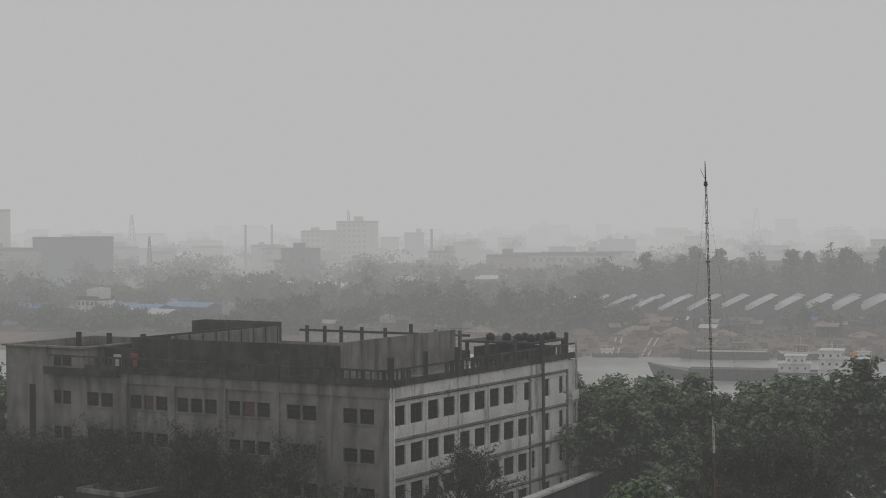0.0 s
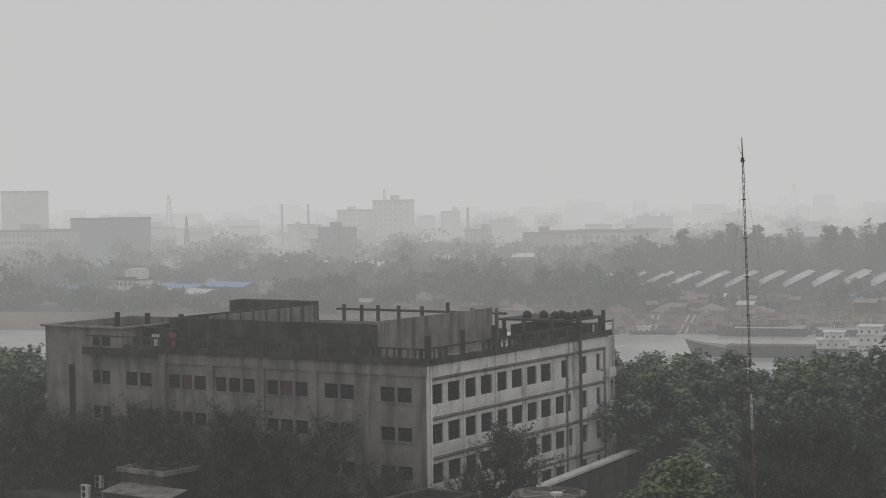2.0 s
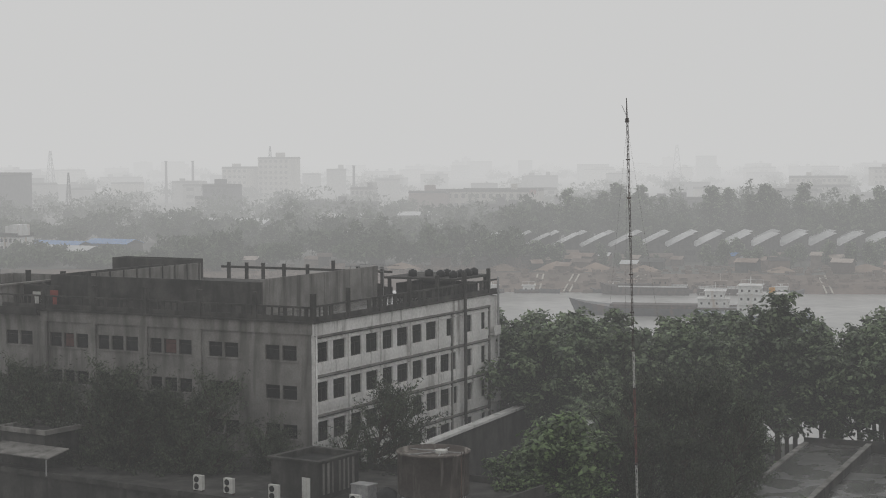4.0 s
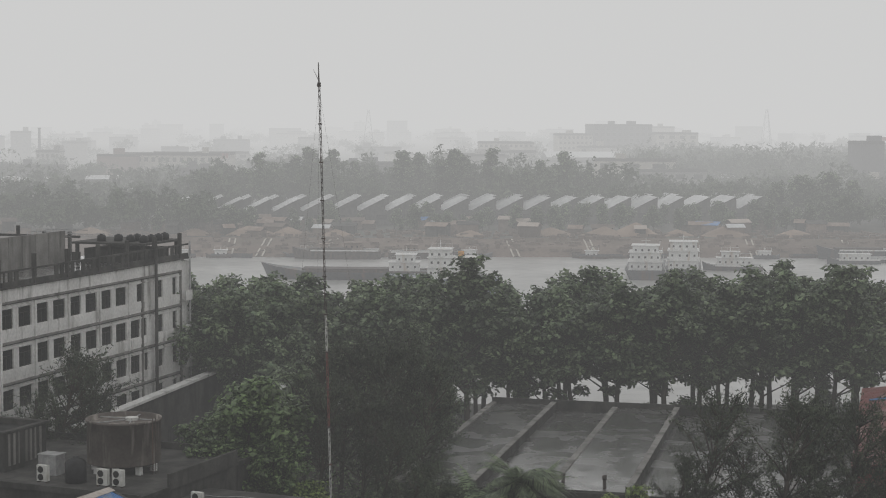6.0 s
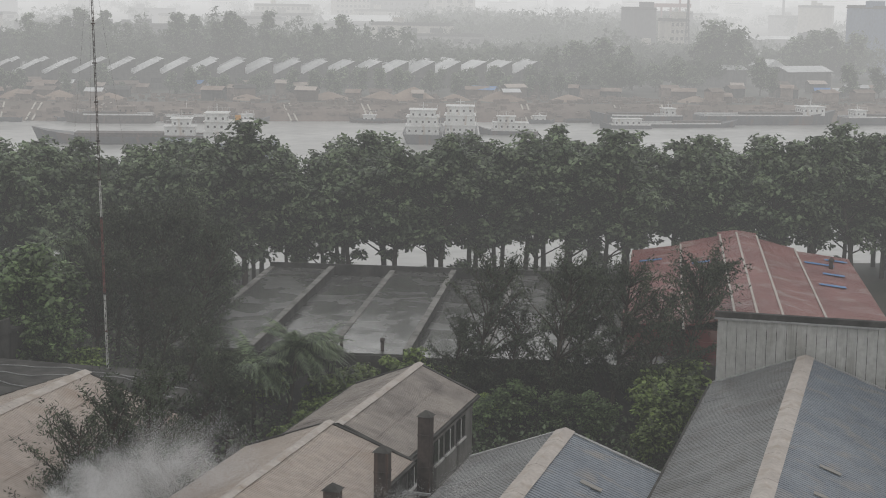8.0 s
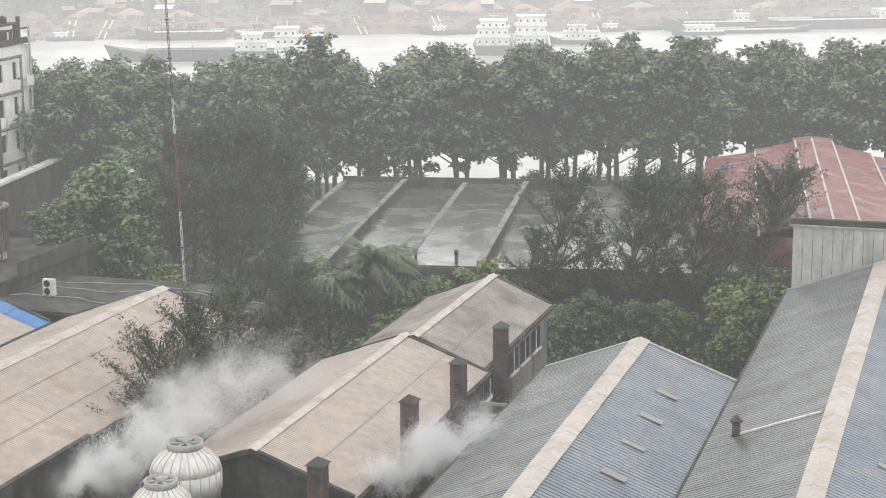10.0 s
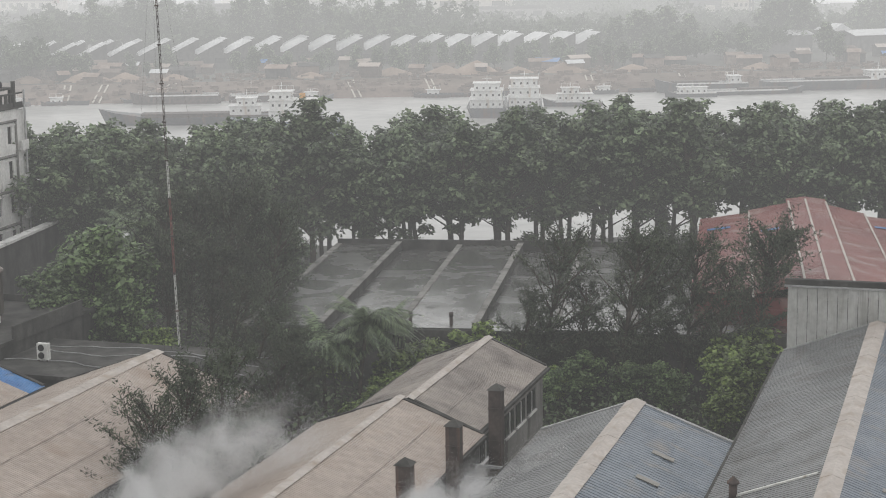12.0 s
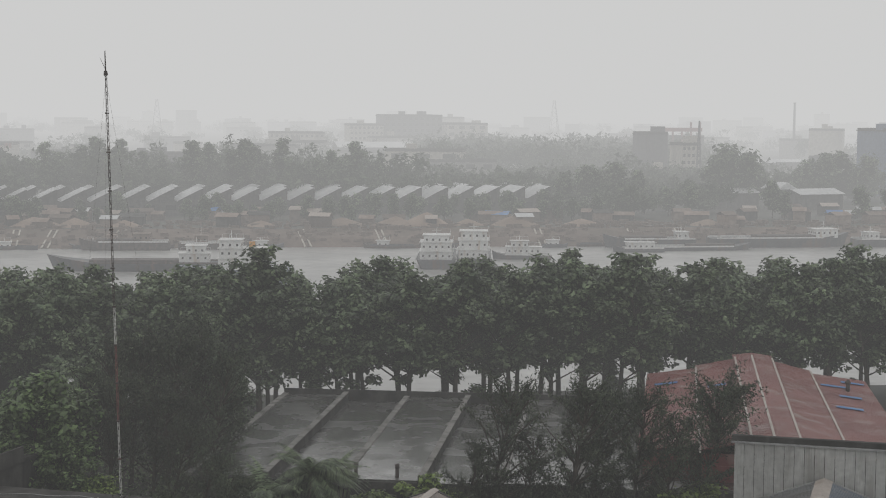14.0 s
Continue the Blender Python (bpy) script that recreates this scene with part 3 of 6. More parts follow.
for k, (x, y) in enumerate(((-1.5, 29), (-1.5, 30.6), (-1.5, 32.2), (-1.6, 33.8), (-3.2, 29.4), (-3.3, 31.0), (-4.9, 30), (-6.4, 29.2))):
    ob = new("water_tank", tank_me)
    ob.matrix_world = heading(-33.4, 145.2, 0, AZB) @ Matrix.Translation((x, y, 20.25))
    tagged(ob, "small black plastic water tank on the roof stage", "water tank", "roof water tanks")

# ---- factory sheds ----
AZF = 24.5
# Groove colours: grime plus painted shade, as even light barely models the ribs.
M_GROOVE = mat("brown_grime_shade", (0.24, 0.19, 0.16), (0.32, 0.26, 0.22), 0.8, 0.5, 4.0, bump=0.0)
M_GROOVED = mat("dark_grime_shade", (0.07, 0.075, 0.08), (0.12, 0.125, 0.13), 0.7, 0.5, 4.0, bump=0.0)
SHEETS = {}
M_BROWN = mat("weathered_brown_sheet", (0.26, 0.225, 0.20), (0.36, 0.315, 0.28), 0.4, 0.25, 2.0, stain=(0.13, 0.11, 0.10), stain_amt=0.6, stain_scale=0.35)


def corrugated(w, length, material, pitch=0.25, depth=0.09, groove_shade=None):
    """Profiled sheet: x runs down the slope, y along the ridge, z out of the roof; grooves between flat crowns painted
    darker for grime and shade.
    """
    key = (round(w, 2), round(length, 2), material.name)
    if key not in SHEETS:
        n = max(2, int(round(w / pitch)))
        p = w / n
        v, f, groove = [], [], []
        for k in range(n):
            for y, z in ((0, 0), (0.7 * p, 0), (0.76 * p, -depth), (0.94 * p, -depth)):
                v += [(0, k * p + y, z), (length, k * p + y, z)]
        v += [(0, w, 0), (length, w, 0)]
        f = [(2 * k, 2 * k + 1, 2 * k + 3, 2 * k + 2) for k in range(4 * n)]
        o = len(v)
        v += [(0, 0, -depth - 0.03), (length, 0, -depth - 0.03), (length, w, -depth - 0.03), (0, w, -depth - 0.03)]
        f += [(o, o + 3, o + 2, o + 1), (0, o, o + 1, 1)]
        me = mesh("roof_sheet", v, f, material)
        me.materials.append(groove_shade or M_MOULD)
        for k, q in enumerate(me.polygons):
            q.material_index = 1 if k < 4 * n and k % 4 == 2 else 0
        SHEETS[key] = me
    return SHEETS[key]


def slope(parent, x0, z0, x1, z1, a0, a1, material, cols=2.0, rows=2, last=None, rng=random.Random(5), pitch=0.25):
    """Rows of corrugated sheets from the ridge (x0, z0) to the eave (x1, z1)."""
    d = Vector((x1 - x0, 0, z1 - z0))
    length = d.length
    d.normalize()
    yax = Vector((0, 1, 0)) if x1 > x0 else Vector((0, -1, 0))
    nrm = d.cross(yax)
    n = max(1, int(round((a1 - a0) / cols)))
    w = (a1 - a0) / n
    for k in range(n):
        for r in range(rows):
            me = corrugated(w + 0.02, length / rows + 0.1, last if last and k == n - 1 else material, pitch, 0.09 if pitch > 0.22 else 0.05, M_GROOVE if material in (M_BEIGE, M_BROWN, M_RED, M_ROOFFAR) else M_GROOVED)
            o = Vector((x0, a0 + w * (k if x1 > x0 else k + 1), z0)) + d * (length / rows * r - 0.05) + nrm * (0.03 * (rows - r) + rng.uniform(0, 0.02))
            ob = new("roof_sheet", me)
            ob.parent = parent
            ob.matrix_local = Matrix((*[(d[i], yax[i], nrm[i], o[i]) for i in range(3)], (0, 0, 0, 1)))


def shed(b, hl, hr, a0, a1, zr, ze_l, ze_r, ml, mr, label, wall=M_MOULD, cap=M_RIDGE, capw=0.55, last=None, pitch=0.33, rows=2, windows=False):
    """Gabled shed along the factory's heading: ridge at b, half widths hl and hr, from a0 to a1."""
    th = thing("factory_shed", label, "factory shed", heading(0, 0, 0, AZF), "factory sheds")
    slope(th, b, zr, b + hr, ze_r, a0, a1, mr, last=last, pitch=pitch, rows=rows)
    slope(th, b, zr, b - hl, ze_l, a0, a1, ml, pitch=pitch, rows=rows)
    n = max(1, int((a1 - a0) / 2.4))
    for k in range(n):
        y0, y1 = a0 - 0.15 + (a1 - a0 + 0.3) * k / n, a0 - 0.15 + (a1 - a0 + 0.3) * (k + 1) / n + 0.05
        tl, tr = (zr - ze_l) / hl, (zr - ze_r) / hr
        lift = 0.14 + 0.015 * (k % 2)
        g = Geo()
        g.sheet((b, y0, zr + lift), (b + capw, y0, zr + lift - capw * tr), (b + capw, y1, zr + lift - capw * tr), (b, y1, zr + lift), 0.03)
        g.sheet((b - capw, y0, zr + lift - capw * tl), (b, y0, zr + lift), (b, y1, zr + lift), (b - capw, y1, zr + lift - capw * tl), 0.03)
        part("ridge_cap", g, cap, th)
    i = 0.25
    for y0, y1 in ((a0 + 0.1, a0 + 0.3), (a1 - 0.3, a1 - 0.1)):
        g = Geo()
        pts = [(b - hl + i, 0), (b + hr - i, 0), (b + hr - i, ze_r - 0.12), (b, zr - 0.16), (b - hl + i, ze_l - 0.12)]
        g.add([(x, y0, z) for x, z in pts] + [(x, y1, z) for x, z in pts], [(0, 1, 2, 3, 4), (9, 8, 7, 6, 5)] + [(k, (k + 1) % 5, 5 + (k + 1) % 5, 5 + k) for k in range(5)])
        part("gable_wall", g, wall, th)
    part("side_wall", Geo().box(b + hr - 0.45, b + hr - 0.25, a0 + 0.3, a1 - 0.3, 0, ze_r - 0.15), wall, th)
    part("side_wall", Geo().box(b - hl + 0.25, b - hl + 0.45, a0 + 0.3, a1 - 0.3, 0, ze_l - 0.15), wall, th)
    for yv in (a0, a1):
        g = Geo()
        for x0, z0, x1, z1 in ((b, zr, b + hr, ze_r), (b - hl, ze_l, b, zr)):
            g.sheet((x0, yv - 0.16, z0 + 0.13), (x1, yv - 0.16, z1 + 0.13), (x1, yv + 0.1, z1 + 0.13), (x0, yv + 0.1, z0 + 0.13), 0.22)
        part("barge_board", g, M_STEEL if cap is M_RIDGE and capw > 0.5 else M_MOULD, th)
    for x, z in ((b + hr + 0.12, ze_r - 0.12), (b - hl - 0.12, ze_l - 0.12)):
        part("gutter", Geo().box(x - 0.12, x + 0.12, a0, a1, z - 0.1, z + 0.08), M_MOULD, th)
    if windows:
        for k in range(5):
            y = a0 + 1.5 + k * (a1 - a0 - 3) / 5
            part("window", Geo().box(b + hr - 0.26, b + hr - 0.2, y, y + 2.0, ze_r - 2.3, ze_r - 0.9), M_PANE, th)
            part("window_frame", Geo().box(b + hr - 0.26, b + hr - 0.17, y + 0.95, y + 1.05, ze_r - 2.3, ze_r - 0.9).box(b + hr - 0.26, b + hr - 0.1, y - 0.1, y + 2.1, ze_r - 2.42, ze_r - 2.3), M_WHITE, th)
    return th


blue_shed = shed(-17.3, 5.3, 5.4, 40, 89, 9.0, 7.0, 7.0, M_GREYROOF, M_BLUEROOF, "shed with weathered blue and grey corrugated roof, pale ridge")
grey_shed = shed(-5.8, 5.9, 6.5, 30, 110.3, 9.5, 7.3, 7.1, M_GREYROOF, M_BLUEROOF, "long shed with grey and blue corrugated roof, pale ridge")
shed(-31.2, 5.0, 5.0, 68.5, 90, 8.0, 6.2, 6.2, M_BEIGE, M_BEIGE, "factory shed with a rain-stained beige corrugated roof", wall=M_MOULD, capw=0.3, pitch=0.2)
shed(-30.7, 4.4, 4.0, 90.3, 106.7, 7.9, 6.2, 6.2, M_BROWN, M_BROWN, "narrow shed with brown stained roof and a windowed grey wall", wall=M_FACADE, capw=0.3, pitch=0.2, windows=True)
shed(-50.2, 6.9, 7.0, 50, 97, 8.0, 5.6, 5.6, M_BEIGE, M_BEIGE, "wide factory shed with a beige corrugated roof and pale ridge", capw=0.5, pitch=0.2, rows=3)
shed(-64.5, 6.9, 6.9, 50, 95.5, 8.0, 5.6, 5.6, M_BEIGE, M_BEIGE, "wide beige shed whose last roof sheets are blue", capw=0.5, last=M_BLUE, pitch=0.2, rows=3)
shed(-78.7, 6.9, 6.9, 50, 95.0, 8.0, 5.6, 5.6, M_BEIGE, M_BEIGE, "wide beige shed whose last roof sheets are blue", capw=0.5, last=M_BLUE, pitch=0.2, rows=3)
M_SKYL = mat("yellowed_skylight", (0.22, 0.21, 0.19), (0.29, 0.275, 0.25), 0.4, 1.0)
for th, b, hr, zr, ze, aa in ((blue_shed, -17.3, 5.4, 9.0, 7.0, (50, 55, 60, 65, 69.3, 73.6, 77.8, 82)), (grey_shed, -5.8, 6.5, 9.5, 7.1, (62, 67, 72, 77, 82, 87))):
    for y in aa:
        x0, x1, t = 2.2, 3.3, (zr - ze) / hr
        part("skylight", Geo().sheet((b + x0, y, zr - x0 * t + 0.14), (b + x1, y, zr - x1 * t + 0.14), (b + x1, y + 0.5, zr - x1 * t + 0.14), (b + x0, y + 0.5, zr - x0 * t + 0.14), 0.04), M_SKYL, th)
vent = thing("roof_vent", "small sooty roof vent with a conical cowl beside a pipe", "roof vent", heading(0, 0, 0, AZF) @ Matrix.Translation((-10.4, 77.4, 7.6)))
part("pipe", Geo().tube((0, 0, 0), (0, 0, 0.9), 0.2, 0.2, 12), M_RUST, vent, "", True)
part("cowl", Geo().lathe([(0.3, 0.9), (0.3, 0.98), (0.05, 1.25)], 12), M_RUST, vent)
vent2 = copy_thing(vent, heading(0, 0, 0, AZF) @ Matrix.Translation((-0.6, 80.5, 7.5)))
solid("conduit", Geo().box(-10.3, -6.2, 77.3, 77.5, 0, 0.1), M_AC, "pale pipe laid across the grey roof", "pipe",
      heading(0, 0, 0, AZF) @ Matrix.Translation((-10.3, 77.3, 7.75)) @ Matrix.Rotation(-math.atan2(2.2, 5.9), 4, "Y") @ Matrix.Translation((10.3, -77.3, 0.1)))


# chimneys in the alley between the beige and blue sheds
def chimney(a, b, top, r=0.36):
    th = thing("chimney", "square soot-black boiler chimney with a pyramid cap", "chimney", heading(0, 0, 0, AZF) @ Matrix.Translation((b, a, 0)), "boiler chimneys")
    part("shaft", Geo().box(-r, r, -r, r, 0, top - 0.35), M_RUST, th)
    for k in range(1, 5):
        part("band", Geo().box(-r - 0.03, r + 0.03, -r - 0.03, r + 0.03, top * 0.2 * k + 0.4, top * 0.2 * k + 0.48), M_RUST, th)
    g = Geo()
    e = r + 0.1
    g.add([(-e, -e, top - 0.35), (e, -e, top - 0.35), (e, e, top - 0.35), (-e, e, top - 0.35), (0, 0, top)], [(3, 2, 1, 0), (0, 1, 4), (1, 2, 4), (2, 3, 4), (3, 0, 4)])
    part("cap", g, M_MOULD, th)


for a, b, top in ((74.9, -25.75, 9.3), (82.1, -25.5, 9.3), (89.85, -25.4, 9.3), (65.0, -26.55, 9.3)):
    chimney(a, b, top)
solid("flue_elbow", Geo().tube((0, 0, 0), (0, 0, 4.6), 0.16).tube((0, 0, 4.6), (0.25, 0, 4.95), 0.16).tube((0.25, 0, 4.95), (0.7, 0, 5.0), 0.16), M_RUST, "short bent black flue pipe", "flue pipe", pose(1.0, 80.2, 0), smooth=True)
al = thing("boiler_yard", "low wet concrete roof and wall between the sheds", "yard wall", heading(0, 0, 0, AZF))
part("slab", Geo().box(-31.4, -26.95, 66, 68.2, 0, 4.2), M_WET, al)
part("wall", Geo().box(-42.9, -42.6, 62, 74, 0, 6.0), M_MOULD, al)
part("gantry", Geo().box(-26, -22.9, 87.6, 87.75, 5.0, 5.15).box(-26, -22.9, 85.4, 85.55, 5.0, 5.15).box(-26, -22.9, 85.5, 87.6, 4.2, 4.3), M_STEEL, al)


def cooling_tower(x, y, r, h):
    th = thing("cooling_tower", "round cream fibreglass cooling tower with a ribbed dome, steaming", "cooling tower", pose(x, y, 0), "cooling towers")
    part("casing", Geo().lathe([(r * 0.96, 0), (r * 0.96, h - 1.9), (r, h - 1.9), (r, h - 1.0)], 28), M_AC, th, "", True)
    prof = [(r, h - 1.0), (r * 0.93, h - 0.62), (r * 0.76, h - 0.3), (r * 0.58, h - 0.12), (r * 0.5, h), (r * 0.46, h + 0.05)]
    part("dome", Geo().lathe(prof, 28), M_AC, th, "", True)
    rib = Geo()
    for k in range(22):
        c, s = math.cos(k * math.tau / 22), math.sin(k * math.tau / 22)
        for (r0, z0), (r1, z1) in zip(prof[:-2], prof[1:-1]):
            rib.tube((r0 * c, r0 * s, z0), (r1 * c, r1 * s, z1), 0.028, 0.028, 5)
        rib.tube((r * c, r * s, h - 1.9), (r * c, r * s, h - 1.0), 0.025, 0.025, 5)
    part("rib", rib, M_RIDGE, th, "grimy raised ribs")
    part("fan_ring", Geo().lathe([(r * 0.5, h), (r * 0.52, h + 0.3), (r * 0.46, h + 0.3), (r * 0.44, h + 0.06)], 28), M_STEEL, th, "", True)
    fan = Geo().lathe([(0.16, h + 0.1), (0.16, h + 0.4), (0.05, h + 0.45)], 10)
    for k in range(6):
        c, s = math.cos(k * math.tau / 6), math.sin(k * math.tau / 6)
        fan.tube((0.1 * c, 0.1 * s, h + 0.2), (r * 0.42 * c, r * 0.42 * s, h + 0.2), 0.06, 0.1, 4)
    part("fan", fan, M_STEEL, th, "grey fan at rest", True)


cooling_tower(-2.95, 73.8, 1.6, 8.75)
cooling_tower(-3.9, 70.4, 1.4, 8.2)


# steam: a loose cloud of fine droplets in flakes
def steam(name, puffs, count, seed):
    rs = np.random.RandomState(seed)
    tot = sum(p[4] for p in puffs)
    pts = []
    for x, y, z, r, wgt in puffs:
        n = int(count * wgt / tot)
        q = rs.normal(0, 1, (n, 3)) * (0.6 * r, 0.55 * r, 0.42 * r)
        for f, a in ((2.1, 0.34), (4.3, 0.2), (8.7, 0.09)):
            ph = rs.uniform(0, 6.28, 3)
            q = q + a * r * np.sin(f * q[:, [1, 2, 0]] / r + ph)
        pts.append(q + (x, y, z))
    c = np.concatenate(pts)
    n = len(c)
    v = (c[:, None, :] + rs.normal(0, 1, (n, 3, 3)) * 0.0115).reshape(-1, 3)
    ob = new(name, mesh(name, v.tolist(), np.arange(n * 3).reshape(-1, 3).tolist(), M_STEAM))
    tagged(ob, "drifting white steam above the wet roofs", "steam", kind="stuff")


M_STEAM = mat("steam_droplets", (0.88, 0.88, 0.88), (0.9, 0.9, 0.9), 1.0, 1.0, bump=0.0, spec=0.0)
st = M_STEAM.node_tree
tb = st.nodes.new("ShaderNodeBsdfTranslucent")
tb.inputs["Color"].default_value = (0.9, 0.9, 0.9, 1)
mxs = st.nodes.new("ShaderNodeMixShader")
st.links.new(st.nodes["Principled BSDF"].outputs[0], mxs.inputs[1])
st.links.new(tb.outputs[0], mxs.inputs[2])
gap = st.nodes.new("ShaderNodeBsdfTransparent")
thin = st.nodes.new("ShaderNodeMixShader")
thin.inputs[0].default_value = 0.75
st.links.new(gap.outputs[0], thin.inputs[1])
st.links.new(mxs.outputs[0], thin.inputs[2])
st.links.new(thin.outputs[0], st.nodes["Material Output"].inputs["Surface"])
steam("steam", [(-7.6, 75.5, 6.9, 1.0, 2.2), (-6.3, 76.0, 7.4, 1.2, 2.6), (-5.1, 77.5, 8.0, 1.2, 2.6), (-4.0, 78.0, 8.0, 1.3, 2.4), (-3.4, 80.0, 8.4, 1.4, 2.6), (-2.1, 81.5, 8.4, 1.5, 2.4), (-0.7, 82.5, 8.5, 1.6, 1.9), (1.0, 84.0, 8.4, 1.8, 1.5), (-1.5, 84.0, 9.3, 1.6, 0.8), (2.7, 85.0, 7.7, 1.8, 0.9), (4.8, 86.0, 6.7, 1.7, 0.6), (0.8, 88.0, 9.0, 1.9, 0.5)], 560000, 4)
steam("steam", [(6.2, 75.0, 6.6, 0.9, 2.4), (7.6, 75.5, 6.9, 1.1, 2.6), (8.8, 76.5, 7.2, 1.1, 2.4), (10.2, 77.5, 7.3, 1.2, 2.0), (8.3, 77.0, 7.8, 0.9, 1.2), (11.9, 79.5, 7.1, 1.3, 1.4), (13.8, 81.0, 7.3, 1.4, 0.9), (16.0, 83.0, 7.0, 1.5, 0.5)], 300000, 9)

# ---- clad hall and red hall ----
clad = thing("clad_hall", "tall hall clad in pale ribbed sheet with a dark roof rim", "factory hall", heading(0, 0, 0, AZF))
B0, B1, A0, A1, ZT = -11.6, 14.0, 111.0, 119.0, 12.0
part("core_wall", Geo().box(B0 + 0.1, B1, A0 + 0.1, A1, 0, ZT - 2.7), M_MOULD, clad)
rgc = random.Random(2)
n = 40
for k in range(n):
    x0, x1 = B0 + (B1 - B0) * k / n, B0 + (B1 - B0) * (k + 1) / n
    d = rgc.uniform(0, 0.015)
    g = Geo().box(x0 + 0.015, x1 - 0.015, A0 + 0.02 - d, A0 + 0.1, 5.5, ZT - 0.45)
    for j in range(4):
        xr = x0 + 0.03 + (x1 - x0 - 0.02) * j / 4
        g.box(xr, xr + 0.06, A0 - 0.07, A0 + 0.02, 5.5, ZT - 0.45)
    part("cladding_sheet", g, M_CLAD, clad)
part("roof_rim", Geo().box(B0 - 0.15, B1, A0 - 0.15, A0 + 0.3, ZT - 0.45, ZT), M_MOULD, clad, "dark rim")
part("rim_flashing", Geo().box(B0 - 0.2, B1, A0 - 0.22, A0 - 0.15, ZT - 0.5, ZT - 0.38), M_STEEL, clad)
part("back_slope", Geo().sheet((B0, A0 + 0.3, ZT - 0.2), (B1, A0 + 0.3, ZT - 0.2), (B1, A1, ZT - 2.4), (B0, A1, ZT - 2.4), 0.2), M_GREYROOF, clad, "sheet roof falling away behind the rim")
part("end_wall", Geo().add([(B0 + 0.1, A0 + 0.1, ZT - 2.7), (B0 + 0.1, A1, ZT - 2.7), (B0 + 0.1, A0 + 0.1, ZT - 0.45), (B0 + 0.3, A0 + 0.1, ZT - 2.7), (B0 + 0.3, A1, ZT - 2.7), (B0 + 0.3, A0 + 0.1, ZT - 0.45)], [(0, 2, 1), (3, 4, 5), (0, 1, 4, 3), (1, 2, 5, 4), (2, 0, 3, 5)]), M_CLAD, clad)

AZR = 16.6
red = thing("red_hall", "broad hall with a faded red corrugated roof and raised ridge monitor", "factory hall", heading(50.0, 141.8, 0, AZR))
YN, YF = -22.0, 24.0
slope(red, 1.7, 8.0, 5.7, 7.1, YN, YF - 1.0, M_RED, 2.4, 2, pitch=0.3)
slope(red, -1.7, 8.0, -5.6, 7.2, YN + 2, YF - 0.4, M_RED, 2.4, 2, pitch=0.3)
slope(red, 0.0, 8.6, 1.9, 8.35, YN, YF, M_RED, 2.4, 1, pitch=0.3)
slope(red, 0.0, 8.6, -1.9, 8.35, YN, YF, M_RED, 2.4, 1, pitch=0.3)
slope(red, -5.5, 6.9, -10.4, 6.2, YN + 6, YF - 0.2, M_RED, 2.4, 2, pitch=0.3)
slope(red, 5.6, 6.9, 11.0, 6.3, YN, YF - 1.6, M_RED, 2.4, 2, pitch=0.3)
for x in (1.75, -1.75):
    part("monitor_side", Geo().box(x - 0.05, x + 0.05, YN, YF - 0.2, 7.95, 8.3), M_RED, red)
g = Geo()
for x0, z in ((1.9, 8.36), (-1.75, 8.4), (-0.1, 8.62), (-5.6, 7.24), (5.7, 7.14)):
    g.box(x0 - 0.09, x0 + 0.09, YN + 0.4, YF - 2, z + 0.05, z + 0.1)
part("flashing", g, M_RIDGE, red, "whitish lapped flashing strips")
for k, (x, y, w) in enumerate(((6.2, 15.0, 2.8), (7.5, 9.5, 2.0), (-9.6, 15, 2.2), (-4.6, 8, 1.6), (8.4, 18.5, 2.2), (6.6, 3.0, 2.4))):
    zz, t = (6.9 - (x - 5.6) * 0.111, -0.111) if x > 5.6 else ((6.9 - (-5.5 - x) * 0.143, 0.143) if x < -5.5 else (8.0 - (-1.7 - x) * 0.205, 0.205))
    part("patch", Geo().sheet((x, y, zz + 0.16), (x + w, y, zz + t * w + 0.16), (x + w, y + 0.9, zz + t * w + 0.16), (x, y + 0.9, zz + 0.16), 0.02), M_BLUE, red, "faded blue patch sheet")
part("wall", Geo().box(-10.0, 10.6, YN + 6.4, YF - 2.4, 0, 6.0), M_RED, red)
part("wall", Geo().box(-5.4, 5.5, YN + 2.2, YF - 1.4, 6.0, 6.9), M_RED, red)
part("wall", Geo().box(-5.4, 5.5, YN + 2.1, YN + 6.4, 0, 6.0), M_RED, red)
rv = copy_thing(vent, heading(50.0, 141.8, 0, AZR) @ Matrix.Translation((8.6, 14.0, 6.5)))
tagged(rv, "small roof vent pipe with a pale conical cowl")

# ---- flat wet roofs by the river ----
AZW = 15.0
flat = thing("tank_house", "row of flat wet concrete roofs divided by dark and pale upstand beams", "building", heading(12.0, 129.0, 0, AZW))
NB, FB = -0.4, 37.4
for k in range(7):
    x0 = -12.0 + 6.05 * k
    drop = 0.55 if k % 2 else 0.0
    part("roof_slab", Geo().box(x0 + 0.22, x0 + 5.83, NB, FB, 4.5 - drop, 4.75 - drop), M_WET, flat)
for k in range(8):
    x0 = -12.0 + 6.05 * k
    if k % 2:
        part("beam", Geo().box(x0 - 0.22, x0 + 0.22, NB, FB, 3.6, 5.0), M_MOULD, flat)
        part("beam_coping", Geo().box(x0 - 0.26, x0 + 0.26, NB, FB, 5.0, 5.08), M_FACADE, flat)
    else:
        part("beam", Geo().box(x0 - 0.26, x0 + 0.26, NB, FB, 3.6, 4.83), M_FACADE, flat, "pale worn kerb")
part("front_wall", Geo().box(-12.2, 30.6, NB - 0.2, NB, 0, 4.6), M_MOULD, flat)
part("rear_wall", Geo().box(-12.2, 30.6, FB, FB + 0.25, 0, 5.25), M_MOULD, flat)
